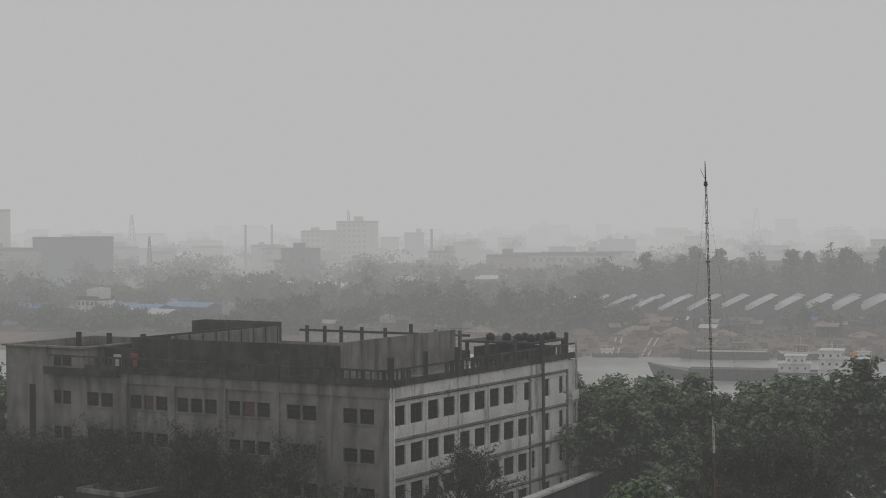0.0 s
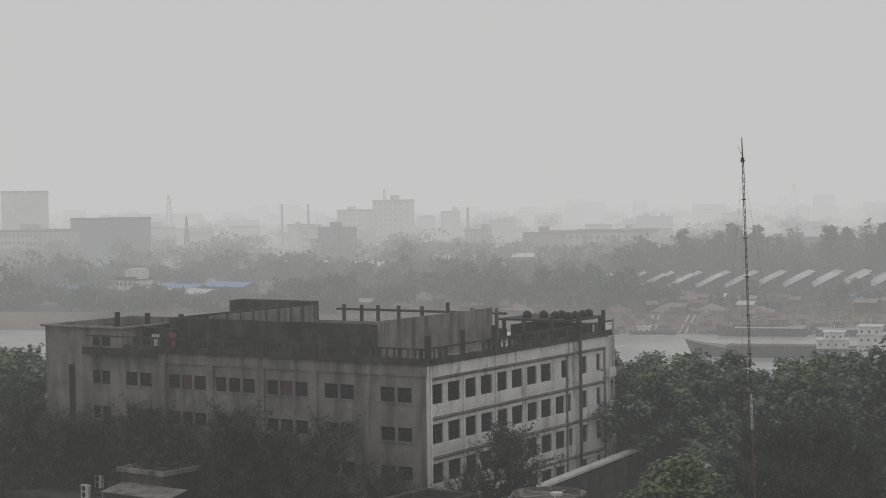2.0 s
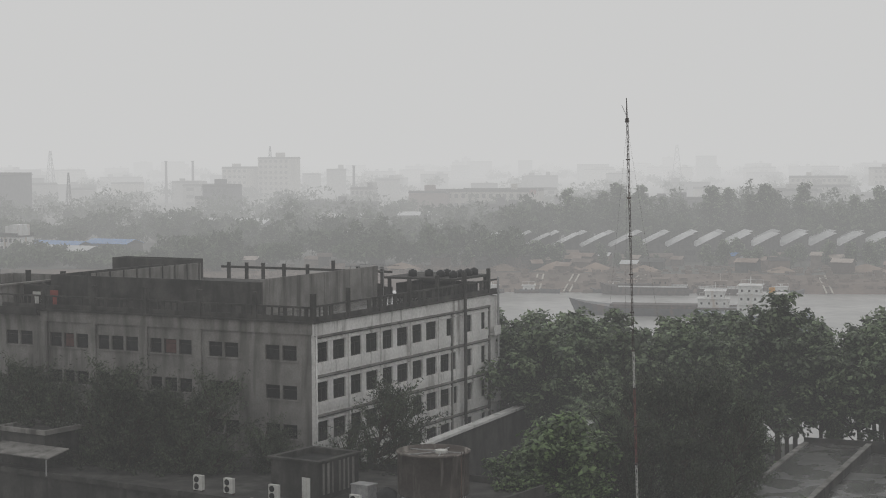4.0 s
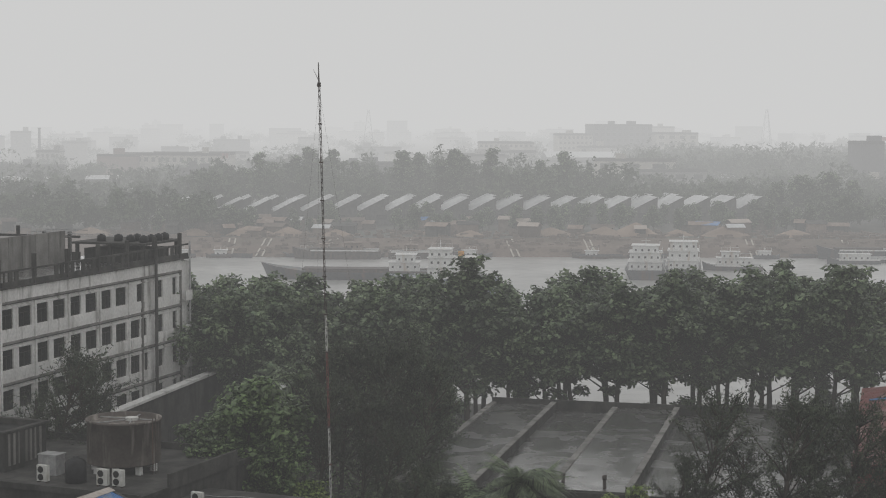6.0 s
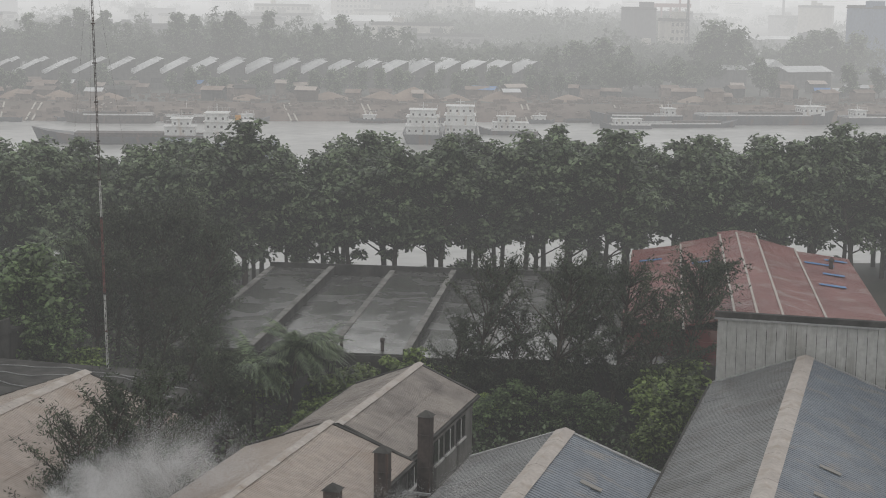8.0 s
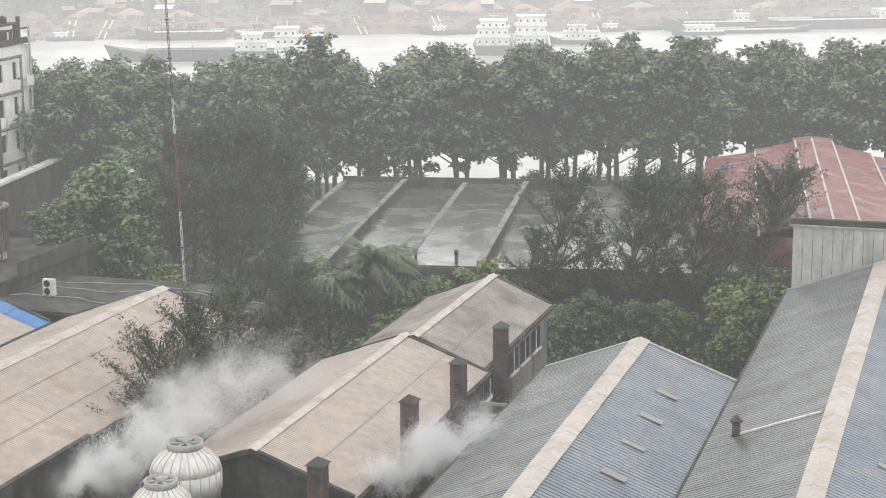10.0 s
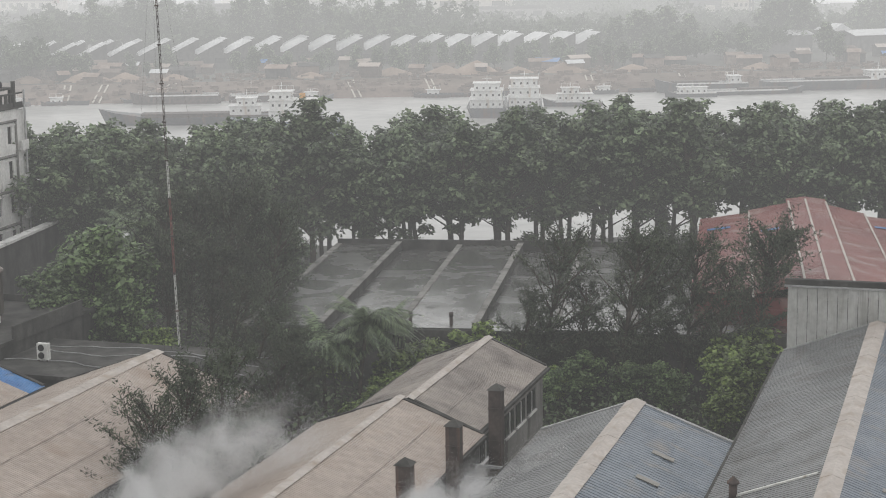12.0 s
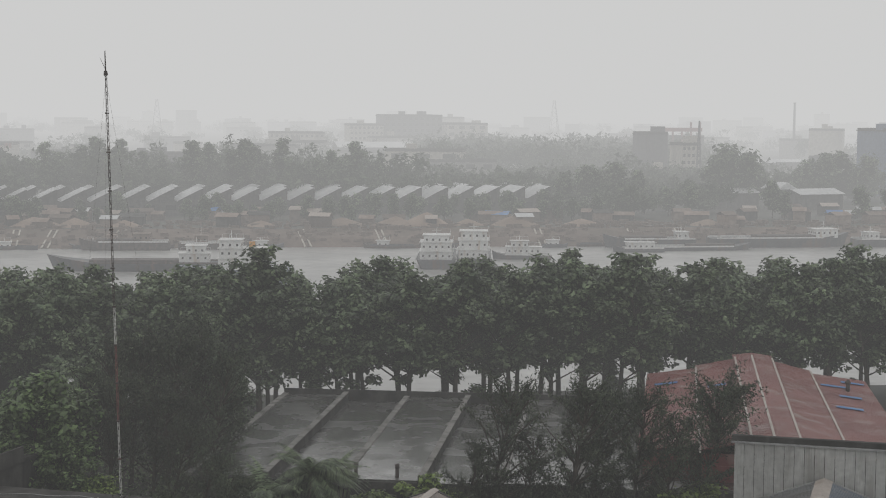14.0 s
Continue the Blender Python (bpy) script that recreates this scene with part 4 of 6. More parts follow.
part("side_wall", Geo().box(-12.2, -12.05, NB, FB, 0, 4.5).box(30.6, 30.75, NB, FB, 0, 4.5), M_MOULD, flat)
for x in (1.0, 4.2):
    part("vent_stub", Geo().tube((x, 0.6, 4.4), (x, 0.6, 5.6), 0.14).tube((x - 0.15, 0.6, 5.6), (x + 0.15, 0.6, 5.6), 0.2), M_RUST, flat, "", True)

# ---- flat-roofed annexe with hut, round tank and condensers ----
FA = heading(0, 0, 0, AZF)
annexe = thing("annexe", "low flat-roofed annexe, its black roof wet with rain", "building", FA)
part("body", Geo().box(-128, -66.4, 102.2, 118.3, 0, 5.7), M_MOULD, annexe)
part("roof_slab", Geo().box(-128, -66.2, 101.9, 118.5, 5.7, 5.95), M_MOULD, annexe)
part("parapet", Geo().box(-128, -66.2, 101.9, 102.1, 5.95, 6.15).box(-66.4, -66.2, 106, 116, 5.95, 6.9).box(-128, -66.4, 118.3, 118.5, 5.95, 6.5), M_MOULD, annexe)
part("body", Geo().box(-66.1, -46, 101, 111.1, 0, 4.6), M_MOULD, annexe)
part("roof_slab", Geo().box(-66.1, -45.7, 100.7, 111.3, 4.6, 4.85), M_MOULD, annexe, "wet black roof felt")
for k, (y, wave) in enumerate(((104.2, 0.5), (107.6, 0.7), (109.3, 0.4))):
    pts = [(-66 + j * 1.1, y + wave * math.sin(j * 0.55 + 2 * k) + 0.25 * math.sin(j * 1.7 + k), 4.9) for j in range(18)]
    part("roof_pipe", Geo().path(pts, 0.035), M_STEEL, annexe, "thin hose lying on the roof")
hut = thing("roof_hut", "roofless blackened concrete hut on the annexe roof", "hut", FA @ Matrix.Translation((-85, 105.2, 5.95)))
part("wall", Geo().box(0, 4.7, 0, 0.2, 0, 3.0).box(0, 4.7, 5.1, 5.3, 0, 3.0).box(0, 0.2, 0.2, 5.1, 0, 3.0).box(4.5, 4.7, 0.2, 5.1, 0, 3.0), M_MOULD, hut)
part("rim", Geo().box(-0.25, 4.95, -0.25, 0.25, 3.0, 3.15).box(-0.25, 4.95, 5.05, 5.55, 3.0, 3.15).box(-0.25, 0.25, 0.25, 5.05, 3.0, 3.15).box(4.45, 4.95, 0.25, 5.05, 3.0, 3.15), M_MOULD, hut)
# Near-black sheet set inside the open top to imitate its shade.
part("roof", Geo().box(0.2, 4.5, 0.2, 5.1, 2.5, 2.65), M_DARK, hut)
part("door", Geo().box(3.1, 3.9, -0.05, -0.01, 0.05, 1.75), M_AC, hut, "pale sheet door")
for y, w in ((0.5, 0.25), (1.1, 0.3), (1.75, 0.15), (2.6, 0.3), (3.2, 0.25), (3.8, 0.2), (4.4, 0.3)):
    part("batten", Geo().box(4.7, 4.74, y, y + w, 0.4, 2.85), M_FACADE, hut, "peeling pale render strip")
hut2 = thing("roof_hut", "long pale hut with a lean-to awning on the annexe roof", "hut", FA @ Matrix.Translation((-114.5, 104.0, 5.95)))
part("wall", Geo().box(0, 5.5, 0, 4, 0, 3.0), M_MOULD, hut2)
part("rim", Geo().box(-0.25, 5.75, -0.25, 0.05, 2.9, 3.3).box(-0.25, 5.75, 3.95, 4.25, 2.9, 3.3).box(-0.25, 0.05, 0.05, 3.95, 2.9, 3.3).box(5.45, 5.75, 0.05, 3.95, 2.9, 3.3), M_FACADE, hut2, "worn pale roof rim")
part("awning", Geo().sheet((0.3, -2.6, 1.5), (8.4, -2.6, 1.5), (8.4, 0, 2.0), (0.3, 0, 2.0), 0.08), M_FACADE, hut2, "grey sheet awning")
for x in (0.4, 8.2):
    part("awning_post", Geo().tube((x, -2.5, 0), (x, -2.5, 1.42), 0.06), M_STEEL, hut2)
rt = thing("round_tank", "large rust-streaked round concrete water tank with an open lid", "water tank", FA @ Matrix.Translation((-72.6, 109.8, 5.95)))
M_RSTREAK = mat("streaked_tank", (0.10, 0.085, 0.075), (0.16, 0.14, 0.125), 0.8, 0.6, 5, stain=(0.34, 0.31, 0.28), stain_amt=0.35, stain_scale=1.2, streak=True)
part("shell", Geo().lathe([(2.75, 0.7), (2.8, 0.8), (2.8, 3.9), (2.9, 3.9), (2.9, 4.05), (2.7, 4.05), (2.68, 3.75), (0.1, 3.75)], 40), M_RSTREAK, rt, "", True)
for k in range(8):
    c, s = 2.3 * math.cos(k * 0.785 + 0.3), 2.3 * math.sin(k * 0.785 + 0.3)
    part("foot", Geo().box(c - 0.2, c + 0.2, s - 0.2, s + 0.2, 0, 0.72), M_WHITE, rt)
part("hatch", Geo().lathe([(0.5, 3.75), (0.5, 3.98), (0.1, 4.0)], 14, 0.2, 0.8), M_AC, rt, "pale hatch lid")
g = Geo()
for k in range(5):
    an = k * 1.256 + 0.4
    g.tube((0.2, 0.8, 3.86), (2.6 * math.cos(an), 2.6 * math.sin(an), 3.86), 0.05, 0.05, 5)
part("lid_beam", g, M_STEEL, rt)
part("ladder", Geo().tube((2.95, -0.6, 0), (2.95, -0.6, 4.3), 0.04, 0.04, 5).tube((2.95, -0.2, 0), (2.95, -0.2, 4.3), 0.04, 0.04, 5), M_RUST, rt)


def condenser(b, a, z, turn=0):
    th = thing("condenser", "off-white air-conditioner condenser on the flat roof", "air conditioner", FA @ Matrix.Translation((b, a, z)) @ pose(0, 0, 0, 0, 0, turn), "roof condensers")
    part("casing", Geo().box(-0.45, 0.45, -0.17, 0.17, 0.12, 1.3), M_AC, th)
    for z0 in (0.42, 0.98):
        m = Matrix.Translation((-0.1, -0.18, z0)) @ Matrix.Rotation(radians(90), 4, "X")
        g = Geo().lathe([(0.25, 0), (0.25, 0.02), (0.06, 0.03)], 14)
        g.v = [tuple(m @ Vector(p)) for p in g.v]
        part("fan_grille", g, M_PLASTIC, th, "dark round fan grille")
    part("bracket", Geo().box(-0.4, -0.3, -0.2, 0.2, 0, 0.12).box(0.3, 0.4, -0.2, 0.2, 0, 0.12), M_RUST, th)


for b, a, z in ((-87.4, 102.9, 6.15), (-82.7, 102.7, 6.15), (-75.0, 102.8, 6.15), (-70.2, 103.4, 6.15), (-69.0, 103.6, 6.15), (-63.0, 104.6, 4.85), (-90.3, 102.6, 6.15), (-118.0, 103.0, 6.15), (-121.8, 108, 5.95)):
    condenser(b, a, z)
bt = solid("plastic_tank", Geo().lathe([(0.75, 0), (0.8, 0.15), (0.8, 1.5), (0.6, 1.75), (0.2, 1.85), (0.2, 1.95)], 16), M_PLASTIC, "black plastic water tank on the annexe roof", "water tank", FA @ Matrix.Translation((-73.4, 104.6, 5.95)), smooth=True)
solid("metal_cabinet", Geo().box(-0.8, 0.8, -0.6, 0.6, 0, 1.5).box(-0.85, 0.85, -0.65, 0.65, 1.5, 1.58).box(-0.02, 0.02, -0.62, -0.6, 0.1, 1.4), M_STEEL, "grey metal cabinet on the annexe roof", "cabinet", FA @ Matrix.Translation((-76.8, 106.4, 5.95)))
# long low shed beside the office block
low = thing("lean_shed", "mouldy boundary wall with pale coping and a small gabled shed", "shed", heading(-25.6, 152, 0, 14.6))
part("coping", Geo().box(-0.5, 0.5, -6, 28, 6.2, 6.45), M_WHITE, low, "pale weathered coping")
slope(low, 0, 6.7, 2.0, 5.7, 28, 36, M_ROOFFAR, 2.6, 1)
slope(low, 0, 6.7, -2.0, 5.7, 28, 36, M_ROOFFAR, 2.6, 1)
part("wall", Geo().box(-0.3, 0.3, -5.8, 28, 0, 6.2).box(-1.8, 1.8, 28, 35.8, 0, 5.6), M_MOULD, low)

# ---- guyed radio mast ----
M_MASTRED = mat("faded_red", (0.20, 0.085, 0.075), (0.27, 0.13, 0.115), 0.6, 1.5, bump=0.0)
mast = thing("radio_mast", "thin guyed lattice mast painted in red and white bands", "mast")
base, tip = Vector((-4.5, 123.9, 4.85)), Vector((-5.38, 123.9, 36.9))
for k in range(11):
    p, q = base.lerp(tip, k / 11.6), base.lerp(tip, (k + 1) / 11.6)
    g = Geo()
    w = 0.075
    offs = [Vector((w * math.cos(j * 2.094), w * math.sin(j * 2.094), 0)) for j in range(3)]
    for j in range(3):
        g.tube(p + offs[j], q + offs[j], 0.021, 0.021, 5)
        for i in range(5):
            g.tube(p.lerp(q, i / 5) + offs[j], p.lerp(q, (i + 1) / 5) + offs[(j + 1) % 3], 0.014, 0.014, 4)
    part("mast_section", g, (M_AC, M_MASTRED)[1 if k in (2, 3) else 0] if k < 5 else M_RUST, mast)
    part("joint_collar", Geo().lathe([(0.15, -0.05), (0.15, 0.05)], 8), M_RUST, mast).location = q
part("antenna", Geo().tube(base.lerp(tip, 0.948), tip, 0.06, 0.03).tube(base.lerp(tip, 0.945), base.lerp(tip, 0.955), 0.13), M_RUST, mast)
part("whip", Geo().tube(tip - Vector((0.03, 0, 1.2)), tip + Vector((-0.35, 0, -0.5)), 0.025, 0.015, 4), M_RUST, mast)
for h in (0.5, 0.94):
    for an in (20, 140, 260):
        q = base + Vector((5 * math.cos(radians(an)), 5 * math.sin(radians(an)), -0.02 if an > 100 else -4.8))
        part("guy_wire", Geo().tube(base.lerp(tip, h), q, 0.007, 0.007, 4), M_RUST, mast)
M_PINK = mat("brown_brick_far", (0.22, 0.15, 0.13), (0.28, 0.20, 0.17), 0.85, 0.05, 0.6, bump=0)
M_CREAM = mat("cream_wall_far", (0.46, 0.43, 0.37), (0.54, 0.51, 0.45), 0.85, 0.05, 0.6, bump=0, stain=(0.3, 0.28, 0.25), stain_amt=0.3, stain_scale=0.1, streak=True)
M_NET = mat("blue_netting", (0.12, 0.17, 0.26), (0.17, 0.22, 0.31), 0.9, 0.1, 1.0, bump=0)
M_DGREY = mat("dark_wall_far", (0.11, 0.11, 0.115), (0.16, 0.16, 0.165), 0.85, 0.05, 0.6, bump=0)


# ---- palms, bushes and single trees on the near side ----
def palm_meshes(seed, height, fronds=20, length=3.6):
    rng = random.Random(seed)
    g = Geo()
    p, d = Vector((0, 0, -0.2)), Vector((0.06, 0.02, 1)).normalized()
    for k in range(10):
        q = p + d * height / 10
        g.tube(p, q, 0.19 - 0.006 * k, 0.185 - 0.006 * k, 8, False)
        p, d = q, (d + Vector((0.02, 0, 0.05))).normalized()
    v, f = [], []
    for k in range(fronds):
        an = k * 2.4 + rng.uniform(-0.3, 0.3)
        d = Vector((math.cos(an) + 0.35, math.sin(an), rng.uniform(-0.1, 1.3))).normalized()
        q = p.copy()
        n = 12
        for i in range(n):
            r = q + d * (length / n)
            side = d.cross(Vector((0, 0, 1))).normalized()
            for sg in (-1, 1):
                for h in (0.0, 0.33, 0.67):
                    o = len(v)
                    b0 = q.lerp(r, h)
                    ll = 0.95 * math.sin(min(1, (i + 1) / n + 0.12) * math.pi) + 0.15
                    tipv = b0 + side * sg * ll * 0.8 + d * ll * 0.5 + Vector((0.1, 0, -ll * 0.45))
                    v += [tuple(b0), tuple(b0 + d * 0.12), tuple(tipv)]
                    f.append((o, o + 1, o + 2))
            o = len(v)
            v += [tuple(q - side * 0.03), tuple(q + side * 0.03), tuple(r + side * 0.02), tuple(r - side * 0.02)]
            f.append((o, o + 1, o + 2, o + 3))
            q, d = r, (d + Vector((0.05, 0, -0.13))).normalized()
    return g.data("trunk", M_BARK, True), mesh("crown", v, f, M_LEAF)


PALM = [palm_meshes(1, 6.9, 36, 4.6), palm_meshes(2, 6.0, 34, 4.3)]
for x, y, s, t, k in ((8.4, 121.5, 1.0, 10, 0), (10.6, 123.0, 0.95, 140, 1), (6.0, 122.0, 0.9, 250, 1), (-9.5, 158, 1.2, 40, 0)):
    tree(PALM[k], sized(x, y, 0, s, t), "coconut palm with wind-blown drooping fronds", "palm", "palms", "palm_tree")
# wispy casuarinas: (x, y, scale, turn, kind)
spots = [(22.1, 123.6, 1.05), (27.4, 121.0, 1.08), (29.6, 122.4, 1.0), (32.7, 122.2, 1.02), (34.6, 121.0, 0.85), (38.6, 124.0, 0.95), (40.2, 126.5, 1.02), (19.8, 122.5, 0.7), (24.6, 122.8, 0.72),
         (-1.5, 146, 1.15), (1.6, 143, 1.05), (-4.6, 149, 1.1), (-8.0, 150, 1.05), (0.4, 150, 1.15), (-2.6, 139, 0.85), (-6.2, 142, 0.9), (2.2, 135, 0.62), (-1.0, 133, 0.7),
         (2.6, 116.5, 0.66), (0.6, 119.5, 0.7), (1.6, 113.0, 0.6), (3.6, 113.0, 0.55),
         (-4.8, 92.3, 0.92), (-3.0, 94.6, 0.95), (-6.2, 90.2, 0.8), (-7.2, 88.4, 0.62), (-3.6, 90.8, 0.72), (-0.4, 97.5, 0.66)]
rng = random.Random(21)
for x, y, s in spots:
    tree(NEEDLE[rng.randrange(4)], sized(x, y, 0, s, rng.uniform(-30, 30)), "slender casuarina with dark feathery foliage bent by wind", "tree", "casuarinas")
mb = heading(-33.4, 145.2, 0, AZB)
for k in range(26):
    s = 1.5 + 1.75 * k
    p = mb @ Vector((-s + rng.uniform(-0.8, 0.8), -5.5 - rng.uniform(0, 4.5), 0))
    tree(NEEDLE[rng.randrange(4)], sized(p.x, p.y, 0, (0.8 if s < 8 else 1.02) * rng.uniform(0.85, 1.15), rng.uniform(-30, 30)), "dark casuarina close in front of the derelict block", "tree", "casuarinas")
for x, y, s in ((-28.6, 144.6, 1.06), (-26.8, 148.2, 0.98), (-30.6, 141.5, 0.8)):
    tree(NEEDLE[rng.randrange(4)], sized(x, y, 0, s, rng.uniform(-30, 30)), "dark casuarina close in front of the derelict block", "tree", "casuarinas")
# fresh broadleaf trees and bushes
for x, y, s in ((24.5, 119.5, 0.55), (27.5, 118.0, 0.5), (30.5, 117.0, 0.52), (21.6, 118.4, 0.45), (36.0, 118.5, 0.6)):
    tree(MID[rng.randrange(2)], sized(x, y, 0, s, rng.uniform(0, 360)), "small green broadleaf tree behind the sheds", "tree", "leafy trees")
for x, y, s in ((-12.6, 139.8, 1.5), (-10.2, 141, 1.35), (-15.0, 141.0, 1.1), (-13.5, 136.5, 0.95), (-9.6, 137, 0.95)):
    tree(MID[rng.randrange(2)], sized(x, y, 0, s, rng.uniform(0, 360)), "leafy green broadleaf tree beside the mast", "tree", "leafy trees")
for x, y, s in ((12.0, 122.5, 0.6), (13.4, 124.0, 0.62), (10.4, 118.6, 0.5), (15.0, 125.2, 0.55), (9.2, 115.8, 0.45), (18.2, 126.0, 0.72), (20.4, 126.5, 0.6), (25.6, 124.0, 0.45), (36.6, 120.0, 0.72),
                (33.9, 113.4, 0.66), (32.4, 109.8, 0.5), (35.6, 115.6, 0.72), (38.5, 121.8, 0.7), (23.0, 120.6, 0.42), (8.2, 113.0, 0.42), (7.0, 126.5, 0.6), (-6.5, 134.5, 0.55), (-9, 137, 0.6)):
    tree(FRESH[rng.randrange(2)], sized(x, y, 0, s, rng.uniform(0, 360)), "bright green bushy tree between the sheds", "tree", "bushy trees")
for x, y, s in ((-7, 160, 0.8), (-2, 164, 0.85), (3, 168, 0.8), (-9, 172, 0.85), (4, 158, 0.7), (-3, 176, 0.9), (-80, 172, 0.8), (-86, 168, 0.75), (-84, 178, 0.8), (-90, 176, 0.8)):
    tree(BROAD[rng.randrange(6)], sized(x, y, 0, s, rng.uniform(0, 360)), "dense dark green broadleaf tree behind the mast", "tree", "broadleaf trees")
# undergrowth
rs = np.random.RandomState(11)
rnd = random.Random(11)
v, f = [], []
for x0, x1, y0, y1, n, h in ((-12, 45, 108, 127, 9000, 1.6), (-14, 8, 127, 180, 7000, 1.8), (8, 60, 167, 182, 4000, 1.2), (-70, -14, 138, 156, 4000, 2.0)):
    for _ in range(n):
        p = Vector((rs.uniform(x0, x1), rs.uniform(y0, y1), abs(rs.normal(0, 0.5)) * h))
        leaf(v, f, p, Vector((rs.normal(), rs.normal(), 1.0)).normalized(), rs.uniform(0.14, 0.36), rnd, 1.6)
ob = new("undergrowth", mesh("undergrowth", v, f, M_LEAF))
tagged(ob, "dark tangled undergrowth between the buildings", "undergrowth", kind="stuff")


# ---- far bank: saw-tooth sheds, sand heaps, chutes, shacks ----
def bearing(az, dist):
    return dist * math.sin(radians(az)), dist * math.cos(radians(az))


saw = thing("sawtooth_works", "long dark works with a row of pale saw-tooth roofs", "warehouse", heading(-66, 482, 0, 90 - 8.6))
for row, (y0, off) in enumerate(((0, 0.0), (16, 3.5))):
    for k in range(22):
        b = 8.15 * k + off
        g = Geo()
        prof = [(0, 6.2), (2.2, 7.3), (4.6, 8.5), (6.9, 9.6), (7.5, 9.75)]
        for (p0, h0), (p1, h1) in zip(prof, prof[1:]):
            g.sheet((-y0 - 13.5, b + p0, h0), (-y0, b + p0, h0), (-y0, b + p1, h1), (-y0 - 13.5, b + p1, h1), 0.12)
        part("tooth_roof", g, M_ROOFFAR, saw)
        g = Geo().box(-y0 - 13.4, -y0 - 0.1, b + 7.35, b + 7.5, 6.2, 9.65)
        part("tooth_glazing", g, M_MOULD, saw)
        ends = [(b + 0.2, 6.15), (b + 7.35, 6.15), (b + 7.35, 9.6), (b + 6.9, 9.48), (b + 4.6, 8.38), (b + 2.2, 7.18)]
        g = Geo().add([(-y0 - 0.05, p, h) for p, h in ends] + [(-y0 - 0.2, p, h) for p, h in ends], [(0, 1, 2, 3, 4, 5), (11, 10, 9, 8, 7, 6)] + [(i, (i + 1) % 6, 6 + (i + 1) % 6, 6 + i) for i in range(6)])
        # Gable takes the dark material so the face reads as shadowed.
        part("tooth_gable", g, M_MOULD, saw, "gable end painted dark for shade")
part("wall", Geo().box(-31, -0.1, 0, 183, 1.6, 6.1), M_MOULD, saw)
for k in range(30):
    part("window", Geo().box(-0.1, -0.04, 2 + 6 * k, 5 + 6 * k, 3.6, 5.0), M_PANE, saw)

for az, d in ((-5.44, 0.0), (-4.44, 1.6), (-2.64, 5.0), (4.13, -1.2), (6.7, -0.6), (11.95, 0.8), (15.0, 1.6), (16.5, 2.4), (-9.4, 0), (-13.0, 1.0)):
    x, y = bearing(az, 430 / math.cos(radians(az)))
    th = thing("loading_chute", "pair of pale timber chutes running down the bank", "chute", pose(x, 0, 0), "loading chutes")
    for o in (-0.75, 0.75):
        g = Geo().sheet((o - 0.2, y - 4, -1.6), (o + 0.2, y - 4, -1.6), (o + 0.2 + d, y + 8, 1.9), (o - 0.2 + d, y + 8, 1.9), 0.2)
        part("plank", g, M_CREAM, th)
    g = Geo()
    for k in range(4):
        t = k / 3
        g.tube((d * t - 0.75, y - 4 + 12 * t, -1.7 + 3.4 * t), (d * t + 0.75, y - 4 + 12 * t, -1.7 + 3.4 * t), 0.08)
    part("crosspiece", g, M_BARK, th)


def heap(x, y, r, h, seed):
    rng = random.Random(seed)
    g = Geo()
    n, m = 20, 6
    for j in range(m + 1):
        t = j / m
        for k in range(n):
            a = k * math.tau / n
            rr = r * (1 - t) * (1 + 0.25 * noise.noise(Vector((math.cos(a) * 1.5, math.sin(a) * 1.5, seed))))
            g.v.append((rr * math.cos(a) * 1.3, rr * math.sin(a), h * (1 - (1 - t) ** 1.15) + 0.2 * noise.noise(Vector((k, j, seed)))))
    g.f = [(j * n + k, j * n + (k + 1) % n, (j + 1) * n + (k + 1) % n, (j + 1) * n + k) for j in range(m) for k in range(n)]
    solid("sand_heap", g, M_SAND, "heap of brown sand on the river bank", "sand heap", pose(x, y, 1.6), "sand heaps", smooth=True)


for k, (az, r, h) in enumerate(((8.15, 6.2, 4.0), (7.1, 5.5, 2.9), (5.3, 5.5, 2.6), (11.1, 6.0, 3.2), (-4.8, 6, 2.9), (-3.5, 5, 2.6), (-1.9, 5, 2.0), (2.6, 4, 1.8), (9.5, 4.5, 2.2), (13.3, 5, 2.2), (-6.6, 5, 2.2), (1.2, 4, 1.6), (-10, 5, 2.4), (17.5, 5, 2.0))):
    x, y = bearing(az, 449 / math.cos(radians(az)))
    heap(x, y, r, h, k)
M_SHACK = mat("rusty_sheet", (0.16, 0.11, 0.085), (0.24, 0.19, 0.16), 0.7, 0.4, 2, vary=0.5, bump=0.0)
rng = random.Random(31)
for k in range(74):
    x = rng.uniform(-150, 235)
    y = rng.uniform(443, 478) if x < 116 else rng.uniform(443, 500)
    w, d, h = rng.uniform(2.5, 7), rng.uniform(2.5, 5), rng.uniform(1.6, 3.2)
    th = thing("shack", rng.choice(("rusty sheet-metal shack on the sandy bank", "pale patched shack on the river bank", "low dark shed among sand heaps")), "shack", pose(x, y, 1.9, 0, 0, rng.uniform(-25, 25)), "bank shacks")
    part("wall", Geo().box(-w / 2, w / 2, -d / 2, d / 2, 0, h), M_SHACK if rng.random() < 0.7 else M_MOULD, th)
    e, mt = 0.3, rng.choice((M_ROOFFAR, M_SHACK, M_SHACK, M_MOULD, M_BEIGE, M_BLUE if rng.random() < 0.3 else M_SHACK))
    part("roof", Geo().sheet((-w / 2 - e, -d / 2 - e, h), (w / 2 + e, -d / 2 - e, h), (w / 2 + e, 0, h + 0.9), (-w / 2 - e, 0, h + 0.9), 0.06)
         .sheet((-w / 2 - e, 0, h + 0.9), (w / 2 + e, 0, h + 0.9), (w / 2 + e, d / 2 + e, h), (-w / 2 - e, d / 2 + e, h), 0.06), mt, th)


